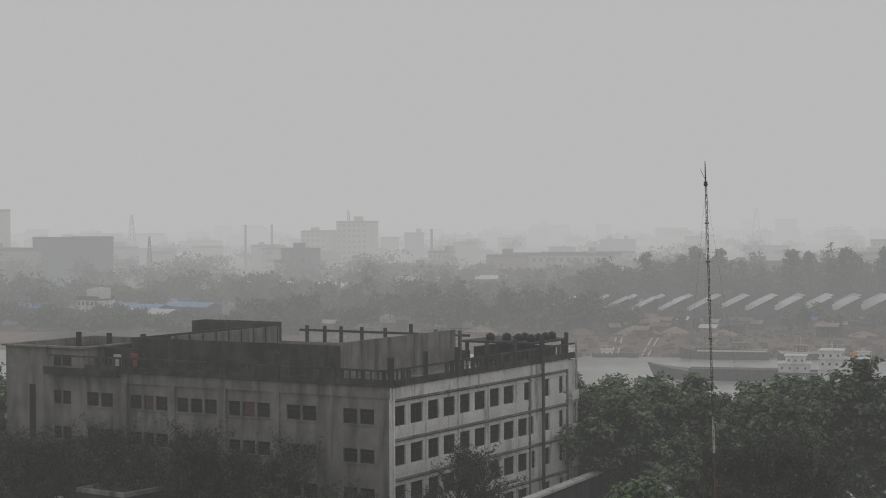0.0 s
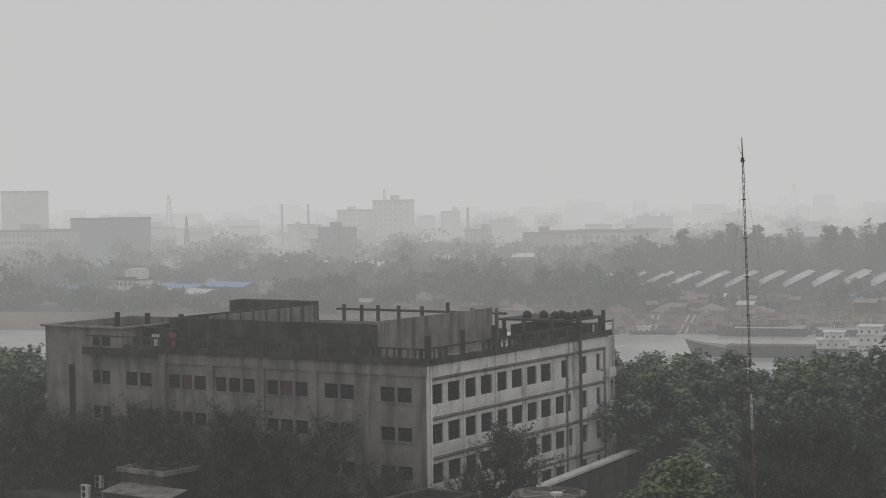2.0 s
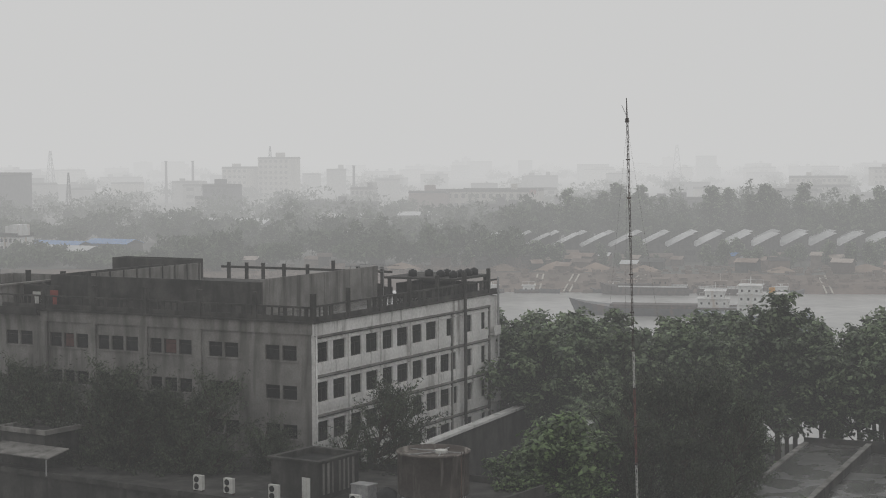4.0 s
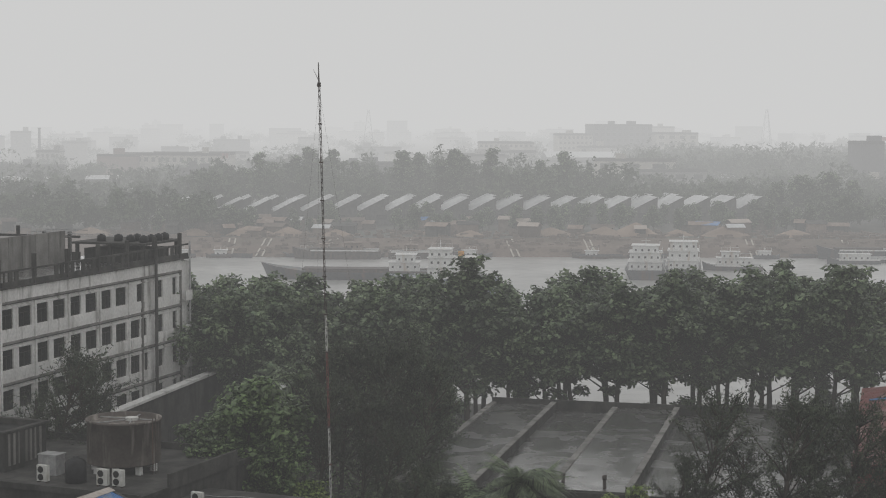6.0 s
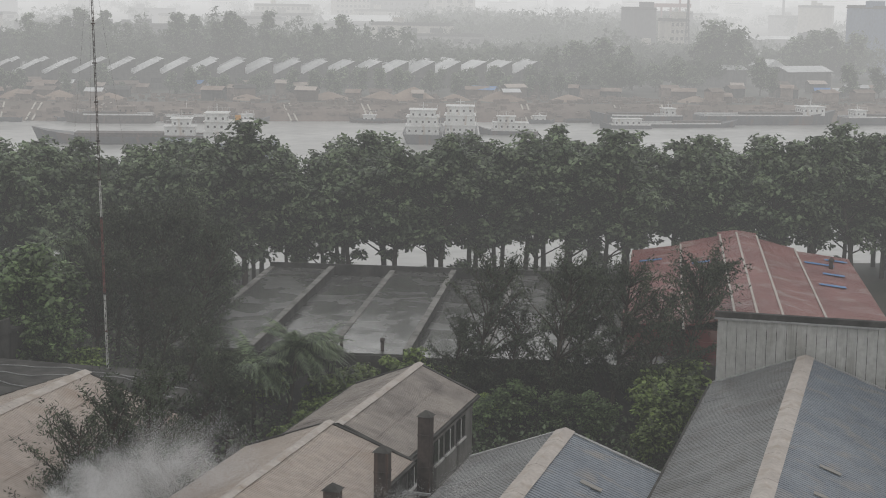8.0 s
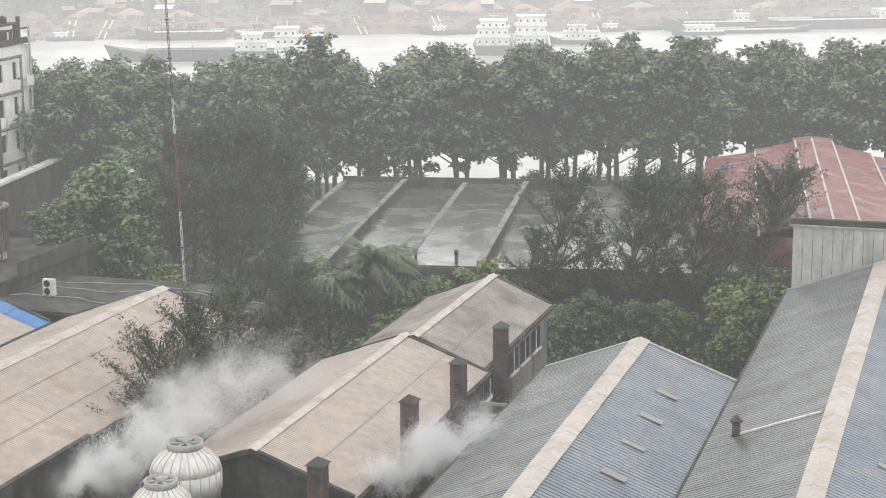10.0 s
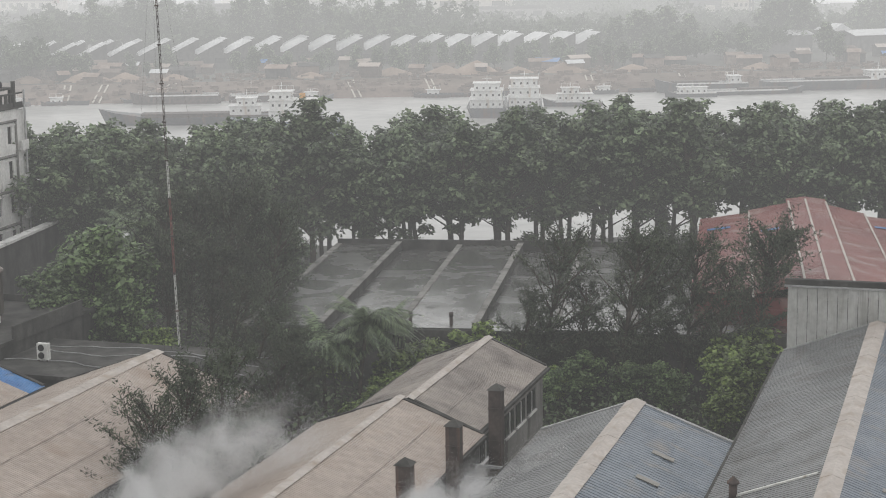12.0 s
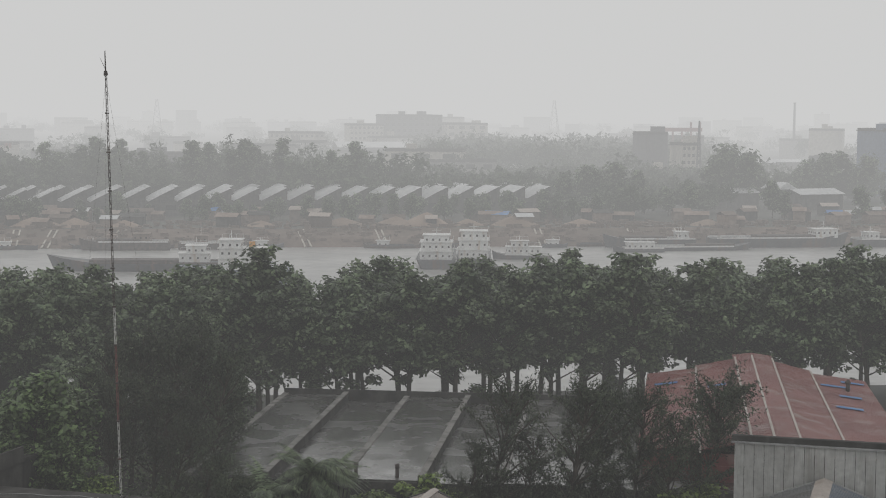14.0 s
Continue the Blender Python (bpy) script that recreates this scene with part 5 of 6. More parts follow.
# ---- vessels ----
def hull_geo(L, B, z0, z1, bow=0.2, rise=0.8):
    """Hull along +x (bow at +x), waterline at local z 0."""
    g = Geo()
    st = [(-0.5, 0.8, 0.0), (-0.46, 0.95, 0), (-0.3, 1, 0), (0.15, 1, 0), (0.5 - bow, 0.92, 0.15), (0.5 - bow * 0.4, 0.55, 0.55), (0.5, 0.06, 1.0)]
    for t, w, s in st:
        for sx, zz, k in ((-1, z1 + rise * s, 1.0), (-1, z0, 0.72 if t > -0.49 else 0.6), (1, z0, 0.72 if t > -0.49 else 0.6), (1, z1 + rise * s, 1.0)):
            g.v.append((L * t - (L * 0.05 * (1 - k) if s > 0.4 else 0) * 3, sx * B / 2 * w * k, zz))
    n = len(st)
    for i in range(n - 1):
        for j in range(3):
            g.f.append((i * 4 + j, i * 4 + j + 1, (i + 1) * 4 + j + 1, (i + 1) * 4 + j))
        g.f.append((i * 4 + 3, i * 4, (i + 1) * 4, (i + 1) * 4 + 3))
    g.f += [(0, 3, 2, 1), ((n - 1) * 4, (n - 1) * 4 + 1, (n - 1) * 4 + 2, (n - 1) * 4 + 3)]
    return g


def vessel(name, label, x, y, turn, L, B, free, tiers, hull_mat=M_HULL, funnel=None, mast_h=3.0, sheer=1.0, deck_mat=M_SHIPW, hatch=False, house=M_SHIPW):
    """tiers: (x0, x1, half width, z0, z1) boxes of the deckhouse, bow towards +x."""
    th = thing(name, label, "ship" if L > 25 else "boat", pose(x, y, WATER, 0, 0, turn))
    part("hull", hull_geo(L, B, -0.8, free, 0.2, sheer), hull_mat, th)
    part("bulwark", Geo().box(-L * 0.48, L * 0.28, -B / 2 + 0.02, -B / 2 + 0.1, free, free + 0.35).box(-L * 0.48, L * 0.28, B / 2 - 0.1, B / 2 - 0.02, free, free + 0.35), deck_mat, th)
    if hatch:
        part("hatch_cover", Geo().box(-L * 0.18, L * 0.3, -B * 0.34, B * 0.34, free, free + 0.7), M_RUST, th)
    for x0, x1, hw, z0, z1 in tiers:
        t = part("deckhouse", Geo().box(x0, x1, -hw, hw, z0, z1).box(x0 - 0.3, x1 + 0.3, -hw - 0.3, hw + 0.3, z1, z1 + 0.12), house, th)
        n = max(2, int((x1 - x0) / 1.3))
        for k in range(n):
            wx = x0 + (x1 - x0) * (k + 0.5) / n
            for sy in (-1, 1):
                part("window", Geo().box(wx - 0.2, wx + 0.2, sy * hw - 0.03, sy * hw + 0.03, z1 - 1.15, z1 - 0.7), M_PANE, t)
        for k in range(max(2, int(hw * 2 / 1.3))):
            wy = -hw + 2 * hw * (k + 0.5) / max(2, int(hw * 2 / 1.3))
            for xx in (x0, x1):
                part("window", Geo().box(xx - 0.03, xx + 0.03, wy - 0.2, wy + 0.2, z1 - 1.15, z1 - 0.7), M_PANE, t)
        g = Geo()
        for k in range(n + 1):
            wx = x0 + (x1 - x0) * k / n
            g.tube((wx, -hw - 0.25, z1 + 0.12), (wx, -hw - 0.25, z1 + 0.9), 0.03, 0.03, 4)
        g.tube((x0, -hw - 0.25, z1 + 0.9), (x1, -hw - 0.25, z1 + 0.9), 0.03, 0.03, 4)
        part("railing", g, house, th)
    if tiers:
        x0, x1, hw, z0, z1 = tiers[-1]
        part("mast", Geo().tube(((x0 + x1) / 2, 0, z1), ((x0 + x1) / 2, 0, z1 + mast_h), 0.1, 0.05).tube(((x0 + x1) / 2, -1, z1 + mast_h * 0.6), ((x0 + x1) / 2, 1, z1 + mast_h * 0.6), 0.05), M_SHIPW, th)
    if funnel:
        fx, fz = funnel
        part("funnel", Geo().box(fx - 0.55, fx + 0.55, -0.5, 0.5, fz, fz + 1.1), M_ORANGE, th, "orange funnel")
    return th


M_HULLB = mat("blue_grey_hull", (0.16, 0.19, 0.25), (0.22, 0.25, 0.31), 0.5, 0.3, 2, stain=(0.12, 0.1, 0.09), stain_amt=0.3, stain_scale=0.4, streak=True, bump=0.0)
vessel("cargo_ship", "white-topped coaster with blue-grey hull and orange funnel", 10.0, 338, 172, 22, 7.6, 3.3,
       [(-7.5, 2.8, 3.2, 3.3, 5.4), (-6.6, 2.6, 3.0, 5.4, 7.4), (-1.6, 2.6, 2.6, 7.4, 9.0)], M_HULLB, (-3.6, 7.5), 1.8, 0.6)
vessel("cargo_barge", "low grey cargo barge with a raised bow and white deckhouse", -5.6, 369.5, 176, 46, 7.6, 1.7,
       [(-11.4, -5.0, 2.6, 1.7, 3.8), (-10.6, -6.5, 2.2, 3.8, 5.4)], M_HULL, None, 1.8, 1.8, M_RUST, hatch=True)
vessel("river_ship", "white river ship with three tiers of cabins", 57.5, 384, 80, 34, 9.0, 2.0,
       [(-15, -6, 3.6, 1.6, 3.7), (-14.5, -6.5, 3.4, 3.7, 5.7), (-13.5, -8, 2.8, 5.7, 7.2)], M_HULL, None, 1.6)
vessel("river_ship", "white river ship with a taller bridge", 66.0, 385, 80, 36, 8.0, 2.2,
       [(-16, -6, 3.3, 1.8, 4.0), (-15.5, -7, 3.2, 4.0, 6.1), (-14, -8.5, 2.9, 6.1, 8.0)], M_HULL, None, 1.6)
vessel("launch", "small white passenger launch", 78.5, 392, 170, 14, 3.8, 1.0, [(-4.5, 3.5, 1.5, 1.0, 2.9), (-1.5, 2.5, 1.2, 2.9, 4.3)], M_HULL, None, 1.2)
vessel("launch", "low passenger launch with a pale cabin", 111.5, 410, 176, 13, 3.4, 0.9, [(-4.0, 3.0, 1.3, 0.9, 2.4)], M_HULL, None, 1.2)
vessel("barge", "flat empty barge moored by the bank", 130, 415, 3, 25, 5.5, 0.9, [], M_HULL, hatch=True)
vessel("barge", "grey cargo barge moored along the far bank", 118, 424, 178, 24, 6, 2.2, [(-10, -7, 2, 2.2, 4)], M_HULL, None, 1.5, 1.4, hatch=True)
vessel("barge", "long dark cargo barge with a white wheelhouse", 153, 424, 2, 38, 7.5, 2.4, [(9, 15, 2.6, 2.4, 4.6)], M_HULL, None, 2, 1.4, hatch=True)
vessel("barge", "dark barge moored at the bank", 186, 424, 4, 26, 6.5, 2.0, [(-10, -7, 2.2, 2.0, 3.8)], M_HULL, None, 1.5, hatch=True)
vessel("barge", "rusty dredging barge moored by the sandy bank", -14, 423, 178, 22, 6, 2.0, [(-6, -2, 2, 2.0, 4.0), (2, 4, 1.4, 2.0, 3.6)], M_RUST, None, 3, hatch=True, house=M_SHACK)
vessel("barge", "rusty work barge moored by the sandy bank", 8, 424, 4, 18, 5, 1.6, [(-5, -2, 1.8, 1.6, 3.4)], M_RUST, None, 2, house=M_SHACK)


rng = random.Random(61)
for k in range(16):
    x = rng.uniform(-60, 200)
    vessel("boat", "small dark wooden boat moored at the muddy bank", x, 426 + rng.uniform(-2, 2.5), rng.uniform(-25, 25) + 180 * rng.randint(0, 1), rng.uniform(6, 12), rng.uniform(1.8, 2.8), 0.6,
           [(-2.2, 0.8, 0.8, 0.6, 1.9)] if k % 2 else [], M_RUST if k % 3 else M_HULL, None, 0.8, 0.7, M_HULL)
rs = np.random.RandomState(17)
dv, df = [], []
for _ in range(1500):
    x, y = rs.uniform(-150, 240), rs.uniform(427, 462)
    z = np.interp(y, [427, 432, 440, 470], [-1.9, 0.2, 2.0, 2.0])
    a, b, c = rs.uniform(0.15, 0.9, 3) * (1.6, 1.0, 0.7)
    o = len(dv)
    dv += [(x + sx * a * rs.uniform(0.6, 1), y + sy * b * rs.uniform(0.6, 1), z + (sz + 0.6) * c) for sx in (-1, 1) for sy in (-1, 1) for sz in (-1, 1)]
    df += [tuple(o + i for i in q) for q in ((0, 1, 3, 2), (4, 6, 7, 5), (0, 4, 5, 1), (2, 3, 7, 6), (0, 2, 6, 4), (1, 5, 7, 3))]
ob = new("bank_debris", mesh("bank_debris", dv, df, M_SHACK))
tagged(ob, "scattered rubble and scrap on the muddy bank", "debris", kind="stuff")


# ---- far trees ----
FARTREE = [tree_meshes(70 + k, 20, 4.0, 0.15, 30, 1700, 0.95, 2.2, M_LEAF) for k in range(4)]
FARTALL = [tree_meshes(80 + k, 24, 4.6, 0.22, 34, 3000, 0.62, 1.45, M_LEAF) for k in range(4)]
rng = random.Random(41)
for az, h in ((-4.4, 24), (-3.9, 20), (-3.3, 23), (-2.7, 26), (-2.1, 25), (-1.4, 21), (0.2, 25), (0.8, 24), (1.5, 22), (2.0, 26), (2.6, 24), (3.3, 26), (4.7, 19), (5.2, 22), (5.7, 25), (6.5, 19), (-5.2, 18), (-0.6, 18), (4.1, 17), (7.2, 16)):
    x, y = bearing(az + rng.uniform(-0.12, 0.12), rng.uniform(528, 560))
    tree(FARTALL[rng.randrange(4)], sized(x, y, 2, h / 24, rng.uniform(0, 360)), "tall ragged tree behind the saw-tooth works", "tree", "trees behind the works")
for k in range(100):
    x = rng.uniform(-75, 125)
    tree(FARTREE[rng.randrange(4)], sized(x, rng.uniform(456, 478) + max(0, x) * 0.12, 1.8, rng.uniform(0.22, 0.48), rng.uniform(0, 360)), "low dark tree in front of the saw-tooth works", "tree", "trees on the far bank")
for az, d, h in ((12.7, 520, 15), (13.3, 530, 17), (13.9, 525, 16), (14.6, 535, 18), (15.2, 530, 15), (17.6, 560, 21), (18.1, 565, 24), (18.6, 560, 22), (19.1, 570, 18), (20.6, 600, 18), (21.2, 600, 20), (21.8, 605, 21), (22.4, 600, 20), (16.2, 510, 10), (16.9, 505, 11), (20.0, 500, 10), (22.5, 505, 12), (23.4, 510, 11), (19.6, 505, 13), (12.0, 505, 9)):
    x, y = bearing(az, d)
    tree(FARTREE[rng.randrange(4)], sized(x, y, 2, h / 20, rng.uniform(0, 360)), "broad hazy tree on the far bank", "tree", "trees on the far bank")


M_FARWOOD = mat("far_foliage", (0.055, 0.078, 0.045), (0.12, 0.155, 0.09), 0.6, 0.12, 0.8, bump=0.0)


def woods(name, spots, seed, label):
    """Far woodland: many ragged crowns in one mesh."""
    rs = np.random.RandomState(seed)
    vs = []
    for x, y, h, w in spots:
        n = int(360 * min(1.5, 520 / y)) + 60
        c = rs.normal(0, 1, (9, 3)) * (w * 0.38, w * 0.38, h * 0.14) + (x, y, h * 0.62)
        e = rs.normal(0, 1, (n, 3))
        e /= np.linalg.norm(e, axis=1)[:, None]
        p = c[rs.randint(0, 9, n)] + e * (rs.rand(n, 1) ** 0.4) * (w * 0.42, w * 0.42, h * 0.2)
        p[:, 2] = np.clip(p[:, 2], 0.5, None) + 2
        vs.append((p[:, None, :] + rs.normal(0, 1, (n, 3, 3)) * (0.42 + y / 2800)).reshape(-1, 3))
    v = np.concatenate(vs)
    ob = new(name, mesh(name, v.tolist(), np.arange(len(v)).reshape(-1, 3).tolist(), M_FARWOOD))
    tagged(ob, label, "woodland", kind="stuff")


rng = random.Random(43)
sp = []
for _ in range(250):
    az = rng.uniform(-27, -5.6)
    d = rng.uniform(445, 640) if rng.random() < 0.75 else rng.uniform(640, 900)
    x, y = bearing(az, d)
    if y > 440 and not (-222 < x < -150 and y < 520):
        sp.append((x, y, rng.uniform(5, 12), rng.uniform(4, 9)))
sp += [(rng.uniform(-270, -120), rng.uniform(436, 476), rng.uniform(2.5, 6), rng.uniform(3, 6)) for _ in range(90)]
woods("woodland", sp, 1, "dense hazy woodland on the far bank")
sp = []
for _ in range(420):
    az = rng.uniform(-28, 28)
    d = 600 + 2300 * rng.random() ** 1.5
    x, y = bearing(az, d)
    sp.append((x, y, rng.uniform(8, 15), rng.uniform(8, 18)))
woods("woodland", sp, 2, "scattered far trees fading into rain haze")
sp = [p for p in [(rng.uniform(115, 240), rng.uniform(470, 640), rng.uniform(5, 10), rng.uniform(4, 8)) for _ in range(130)] if not (165 < p[0] < 222 and p[1] < 540)] + [(rng.uniform(-60, 75), rng.uniform(520, 600), rng.uniform(9, 17), rng.uniform(5, 9)) for _ in range(150)] + [(rng.uniform(75, 120), rng.uniform(520, 600), rng.uniform(7, 11), rng.uniform(5, 9)) for _ in range(40)] + [(*bearing(rng.uniform(8, 17), rng.uniform(740, 1000)), rng.uniform(12, 19), rng.uniform(10, 18)) for _ in range(150)]
woods("woodland", sp, 3, "dark hazy trees behind the far bank")


# ---- town on the far bank ----
def tall_block(x, y, w, d, h, az, floors, bays, wall, label, roof=M_MOULD, windows=True, extras=1, seed=0, z=2.0, win=M_PANE):
    rng = random.Random(seed)
    th = thing("town_building", label, "building", heading(x, y, z, az), "town buildings")
    wl = part("wall", Geo().box(-w / 2, w / 2, 0, d, 0, h), wall, th)
    part("roof", Geo().box(-w / 2 - 0.3, w / 2 + 0.3, -0.3, d + 0.3, h, h + 0.35).box(-w / 2, w / 2, 0, 0.25, h + 0.35, h + 1.1).box(-w / 2, w / 2, d - 0.25, d, h + 0.35, h + 1.1), roof, th)
    for _ in range(extras):
        ex, ew = rng.uniform(-w * 0.35, w * 0.25), rng.uniform(2.5, 5)
        part("roof_room", Geo().box(ex, ex + ew, d * 0.3, d * 0.3 + ew, h + 0.3, h + rng.uniform(2.5, 4)), wall, th)
    if windows:
        fh, bw = h / floors, w / bays
        ww, wh = bw * 0.5, fh * 0.45
        key = ("far", round(ww, 1), round(wh, 1))
        if key not in WIN:
            WIN[key] = Geo().box(0, ww, -0.08, 0.05, 0, wh).data("window", win)
        for i in range(floors):
            for j in range(bays):
                ob = part("window", WIN[key], None, wl)
                ob.location = (-w / 2 + bw * (j + 0.25), 0, fh * (i + 0.32))
    return th


tall_block(147, 1092, 38, 30, 26, -4, 7, 10, M_DGREY, "large dark grey factory block with stepped roof", extras=3)
tall_block(180, 1080, 27, 28, 21, -4, 5, 4, M_CREAM, "pale annexe of the large factory block", extras=1, seed=2)
tall_block(116, 1085, 22, 20, 20, -4, 6, 8, M_CREAM, "pale multi-storey block with rows of windows", seed=3)
tall_block(66, 997, 32, 14, 16, 0, 5, 11, M_CREAM, "cream block with many small windows", extras=1, seed=4)
tall_block(204, 671, 8.5, 10, 17.0, -14, 6, 4, M_CREAM, "white apartment house with balconies and open windows", seed=5)
tall_block(196.5, 695, 10, 12, 21, -14, 6, 2, M_DGREY, "dark unfinished tower behind the apartment house", windows=False, seed=6)
tall_block(187, 655, 7, 6, 7, -14, 2, 3, M_CREAM, "small pale two-storey house", seed=7)
rf = thing("steel_frame", "unfinished building with red beams on tall columns", "building", heading(248, 866, 2, -16))
part("beam", Geo().box(0, 24, 0, 0.9, 20, 22), M_REDSTEEL, rf)
for k in range(5):
    part("column", Geo().box(k * 5.6, k * 5.6 + 0.8, 0, 0.8, 0, 20 + (5 if k > 2 else 0)), M_REDSTEEL, rf)
part("wall", Geo().box(0, 26, 1, 14, 0, 18), M_DGREY, rf)
tall_block(262, 600, 16, 14, 24, -20, 7, 5, M_NET, "tall building wrapped in blue netting", windows=False, seed=8)
tall_block(-327, 733, 28, 24, 22, 24, 6, 8, M_DGREY, "dark square block with a blue lower wall", windows=False, extras=0, seed=9)
solid("netting", Geo().box(-3, 13, -0.4, -0.1, 1, 11), M_NET, "faded blue hoarding along the dark block", "hoarding", heading(-327, 733, 2, 24))
tall_block(-358, 722, 32, 24, 17, 24, 5, 11, M_CREAM, "long pale factory block with window rows", extras=2, seed=10)
tall_block(-452, 905, 20, 18, 36, 24, 9, 1, M_CREAM, "pale tower with banded floors", windows=False, extras=0, seed=11)
tall_block(-203, 479, 9, 7, 7, 22, 3, 5, M_SHIPW, "white three-storey house among trees", extras=2, seed=12)
tall_block(-223, 768, 14, 12, 16, 17, 4, 4, M_DGREY, "dark square building with a roof room", seed=13)
tall_block(-127, 789, 18, 40, 12.5, 9, 4, 4, M_PINK, "brown brick end of a long warehouse", windows=False, extras=1, seed=14)
tall_block(-99, 792, 40, 30, 13, 8, 3, 12, M_CREAM, "long cream warehouse with pilasters", windows=True, extras=1, seed=15)
sg = thing("sign_board", "reddish rooftop sign on an open frame", "sign", heading(-80, 790, 13, 8))
part("frame", Geo().box(-5, 5, 0, 0.2, 0, 0.3).box(-5, -4.7, 0, 0.2, 0, 3.5).box(4.7, 5, 0, 0.2, 0, 3.5), M_STEEL, sg)
g = Geo()
for k in range(6):
    g.box(-4.4 + 1.5 * k, -3.3 + 1.5 * k, -0.1, 0, 0.6 + 0.2 * (k % 2), 3.0)
part("panel", g, M_REDSTEEL, sg)
tall_block(-136, 605, 24, 10, 6, 13, 2, 9, M_SHIPW, "long white two-storey building with a roof terrace", extras=2, seed=16)
tall_block(-270, 1062, 22, 16, 28, 14, 8, 6, M_CREAM, "pale tower block in the haze", seed=17)
tall_block(-295, 1060, 18, 16, 22, 14, 6, 5, M_CREAM, "pale office block in the haze", seed=18)


def long_shed(x, y, w, d, h, az, mr, label):
    th = thing("long_shed", label, "shed", heading(x, y, 2, az), "far sheds")
    part("wall", Geo().box(-w / 2, w / 2, 0, d, 0, h), M_MOULD, th)
    part("roof", Geo().sheet((-w / 2 - 0.5, -0.5, h), (w / 2 + 0.5, -0.5, h), (w / 2 + 0.5, d / 2, h + d * 0.16), (-w / 2 - 0.5, d / 2, h + d * 0.16), 0.15)
         .sheet((-w / 2 - 0.5, d / 2, h + d * 0.16), (w / 2 + 0.5, d / 2, h + d * 0.16), (w / 2 + 0.5, d + 0.5, h), (-w / 2 - 0.5, d + 0.5, h), 0.15), mr, th)


long_shed(175.5, 524, 15, 9, 5, -17, M_ROOFFAR, "pale low shed among the far trees")
long_shed(200, 516, 17, 10, 5, -19, M_ROOFFAR, "long pale-roofed shed on the far bank")
g = Geo().add([(-4, -1, 7.2), (4, -1, 7.2), (0, -1, 9.4), (-4, 8, 7.2), (4, 8, 7.2), (0, 8, 9.4)], [(0, 1, 2), (3, 5, 4), (0, 2, 5, 3), (1, 4, 5, 2), (0, 3, 4, 1)])
solid("gable_porch", g, M_ROOFFAR, "pale gabled porch roof on the long shed", "roof", heading(189, 519, 1.2, -19))
long_shed(-196, 492, 22, 10, 3.5, 22, M_BLUE, "low shed with bright blue sheet roof")
long_shed(-180, 500, 16, 8, 4, 20, M_BLUE, "low shed with bright blue sheet roof")
long_shed(-228, 488, 12, 9, 4, 24, M_BLUE, "small shed with blue sheet roof")
long_shed(-188, 476, 26, 9, 3.2, 22, M_ROOFFAR, "long grey-roofed open shed")
long_shed(-160, 585, 20, 10, 3.2, 16, M_BEIGE, "long brownish shed among the trees")
long_shed(-190, 640, 50, 14, 4, 16, M_ROOFFAR, "long pale shed roof in the haze")
long_shed(-100, 600, 16, 10, 4, 10, M_ROOFFAR, "small pale-roofed shed in the trees")
long_shed(120, 1000, 60, 20, 8, -6, M_ROOFFAR, "long vaulted pale shed in the haze")
for k, (az, d, w) in enumerate(((11.4, 760, 14), (10.3, 720, 8), (20.2, 900, 20), (21.3, 860, 18), (22.2, 820, 22), (19.2, 880, 14), (-12, 700, 24), (-16, 760, 20), (-9.4, 720, 18), (-2.0, 720, 16), (1.5, 760, 20))):
    x, y = bearing(az, d)
    long_shed(x, y, w, 9, 5, az * 0.4, M_ROOFFAR, "pale-roofed shed half lost in haze")


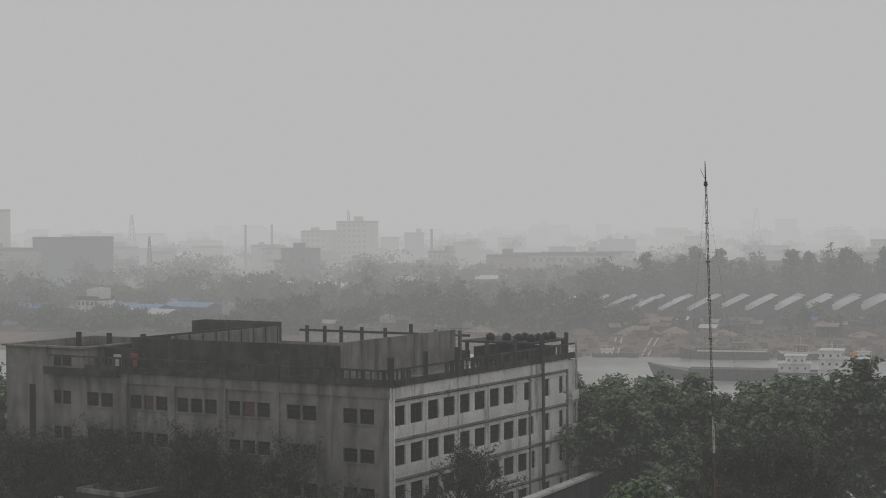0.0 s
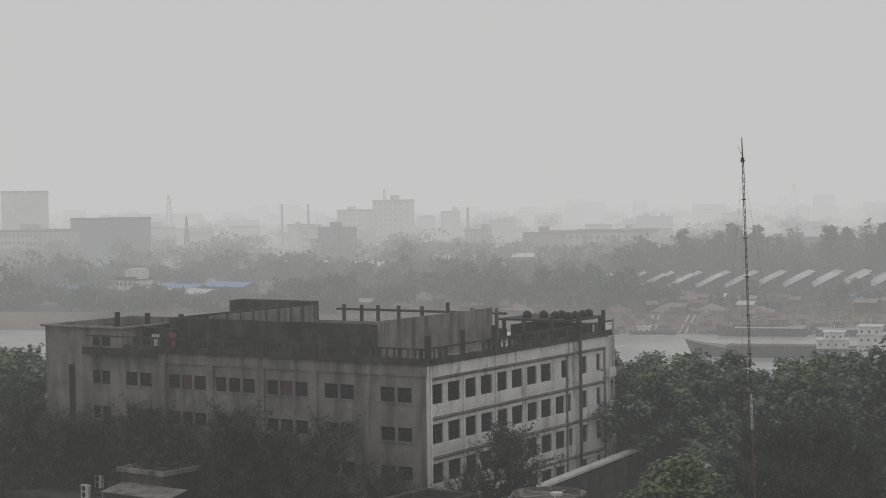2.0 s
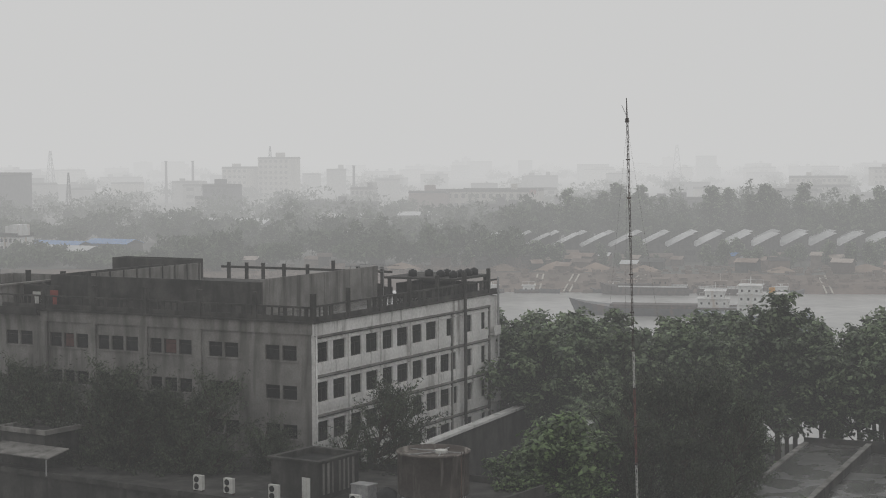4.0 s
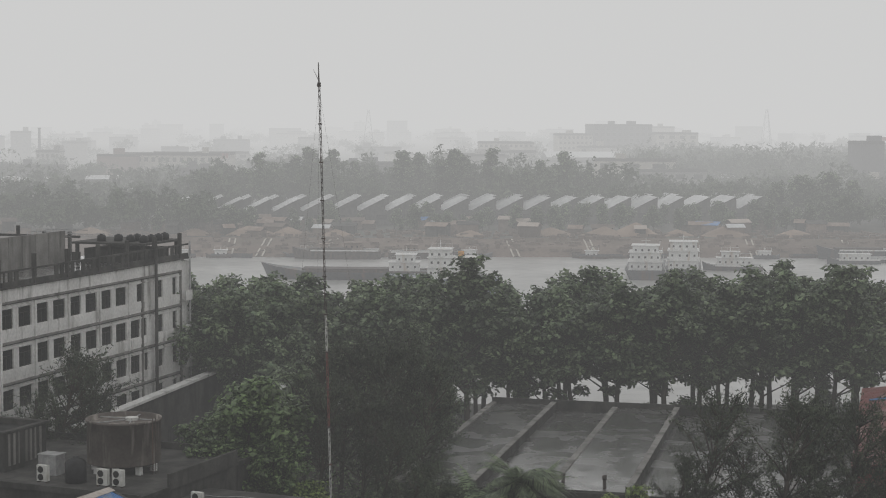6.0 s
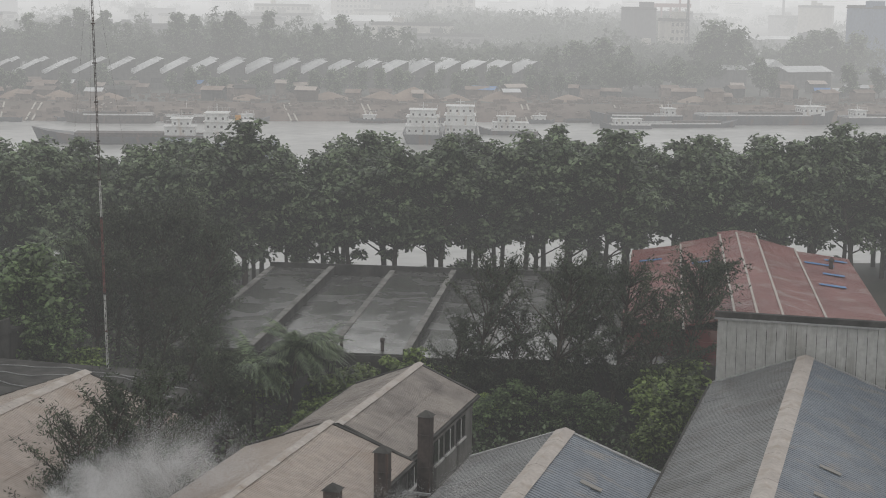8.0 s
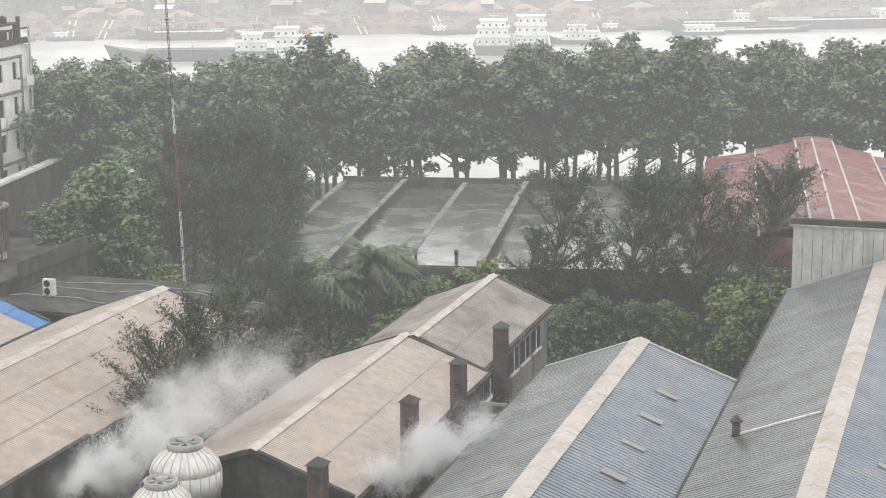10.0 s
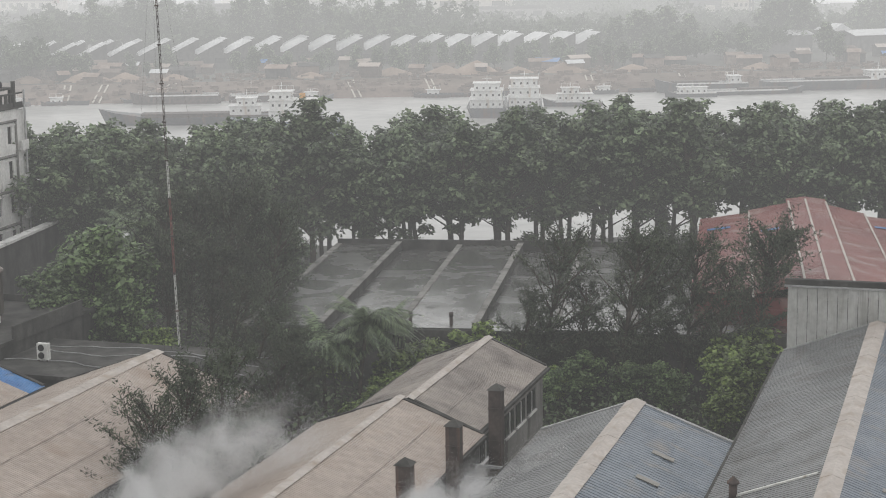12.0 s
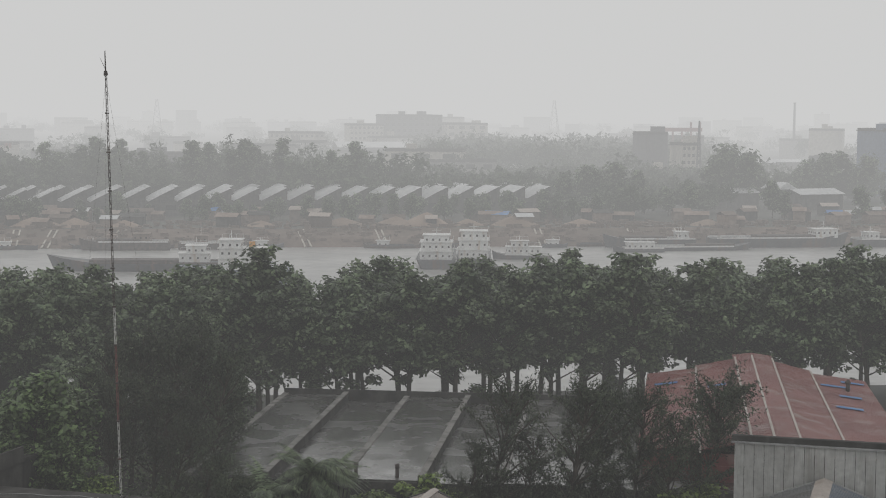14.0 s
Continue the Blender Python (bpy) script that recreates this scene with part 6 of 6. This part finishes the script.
def lattice(x, y, h, w, label):
    th = thing("lattice_tower", label, "tower", pose(x, y, 2), "lattice towers")
    for sx, sy in ((-1, -1), (1, -1), (1, 1), (-1, 1)):
        part("leg", Geo().tube((sx * w, sy * w, 0), (sx * w * 0.15, sy * w * 0.15, h), 0.22, 0.12, 5), M_DGREY, th)
    g = Geo()
    for k in range(9):
        t0, t1 = k / 9, (k + 1) / 9
        a, b = w * (1 - 0.85 * t0), w * (1 - 0.85 * t1)
        for s in (-1, 1):
            g.tube((-a * s, -a, h * t0), (b * s, -b, h * t1), 0.12, 0.12, 4).tube((a, -a * s, h * t0), (b, b * s, h * t1), 0.12, 0.12, 4)
    part("brace", g, M_DGREY, th)


lattice(-286, 747, 23, 1.5, "grey lattice telecom tower")
lattice(-440, 1116, 34, 3.5, "lattice pylon in the haze")
lattice(-273, 1066, 36, 2.4, "grey lattice tower on the skyline")
lattice(-20, 1400, 37, 5, "power pylon fading in the haze")
lattice(321, 1465, 39, 5, "slender spire on the skyline")
lattice(205, 664, 27, 1.0, "thin lattice tower behind the apartment house")
for x, y, h in ((-336, 1047, 27), (-320, 1052, 27), (415, 1126, 37), (-205, 1000, 24)):
    solid("factory_chimney", Geo().tube((0, 0, 0), (0, 0, h), 1.0, 0.7, 10).tube((0, 0, h - 0.6), (0, 0, h), 0.95, 0.95, 10), M_DGREY, "slim factory chimney on the skyline", "chimney", pose(x, y, 2), "skyline chimneys", smooth=True)
rng = random.Random(51)
for k in range(210):
    az = rng.uniform(-28, 28)
    d = 680 + 1900 * rng.random() ** 1.15
    x, y = bearing(az, d)
    if d < 1050 and (az < -17 or 13 < az < 21):
        continue
    h = rng.uniform(6, 13) + max(0, (d - 1000) / 1600 * 14) * rng.random() + (10 if rng.random() < 0.05 else 0)
    tall_block(x, y, rng.uniform(12, 34), rng.uniform(10, 20), h, az * 0.5 + rng.uniform(-20, 20), max(2, int(h / 3.3)), rng.randint(3, 6), rng.choice((M_CITY, M_CITY, M_DGREY, M_CREAM)),
               rng.choice(("plain concrete town building in the haze", "flat-roofed town block fading in rain", "grey town house with a roof room")), windows=d < 1150 and k % 2 == 0, extras=rng.randint(0, 2), seed=k)
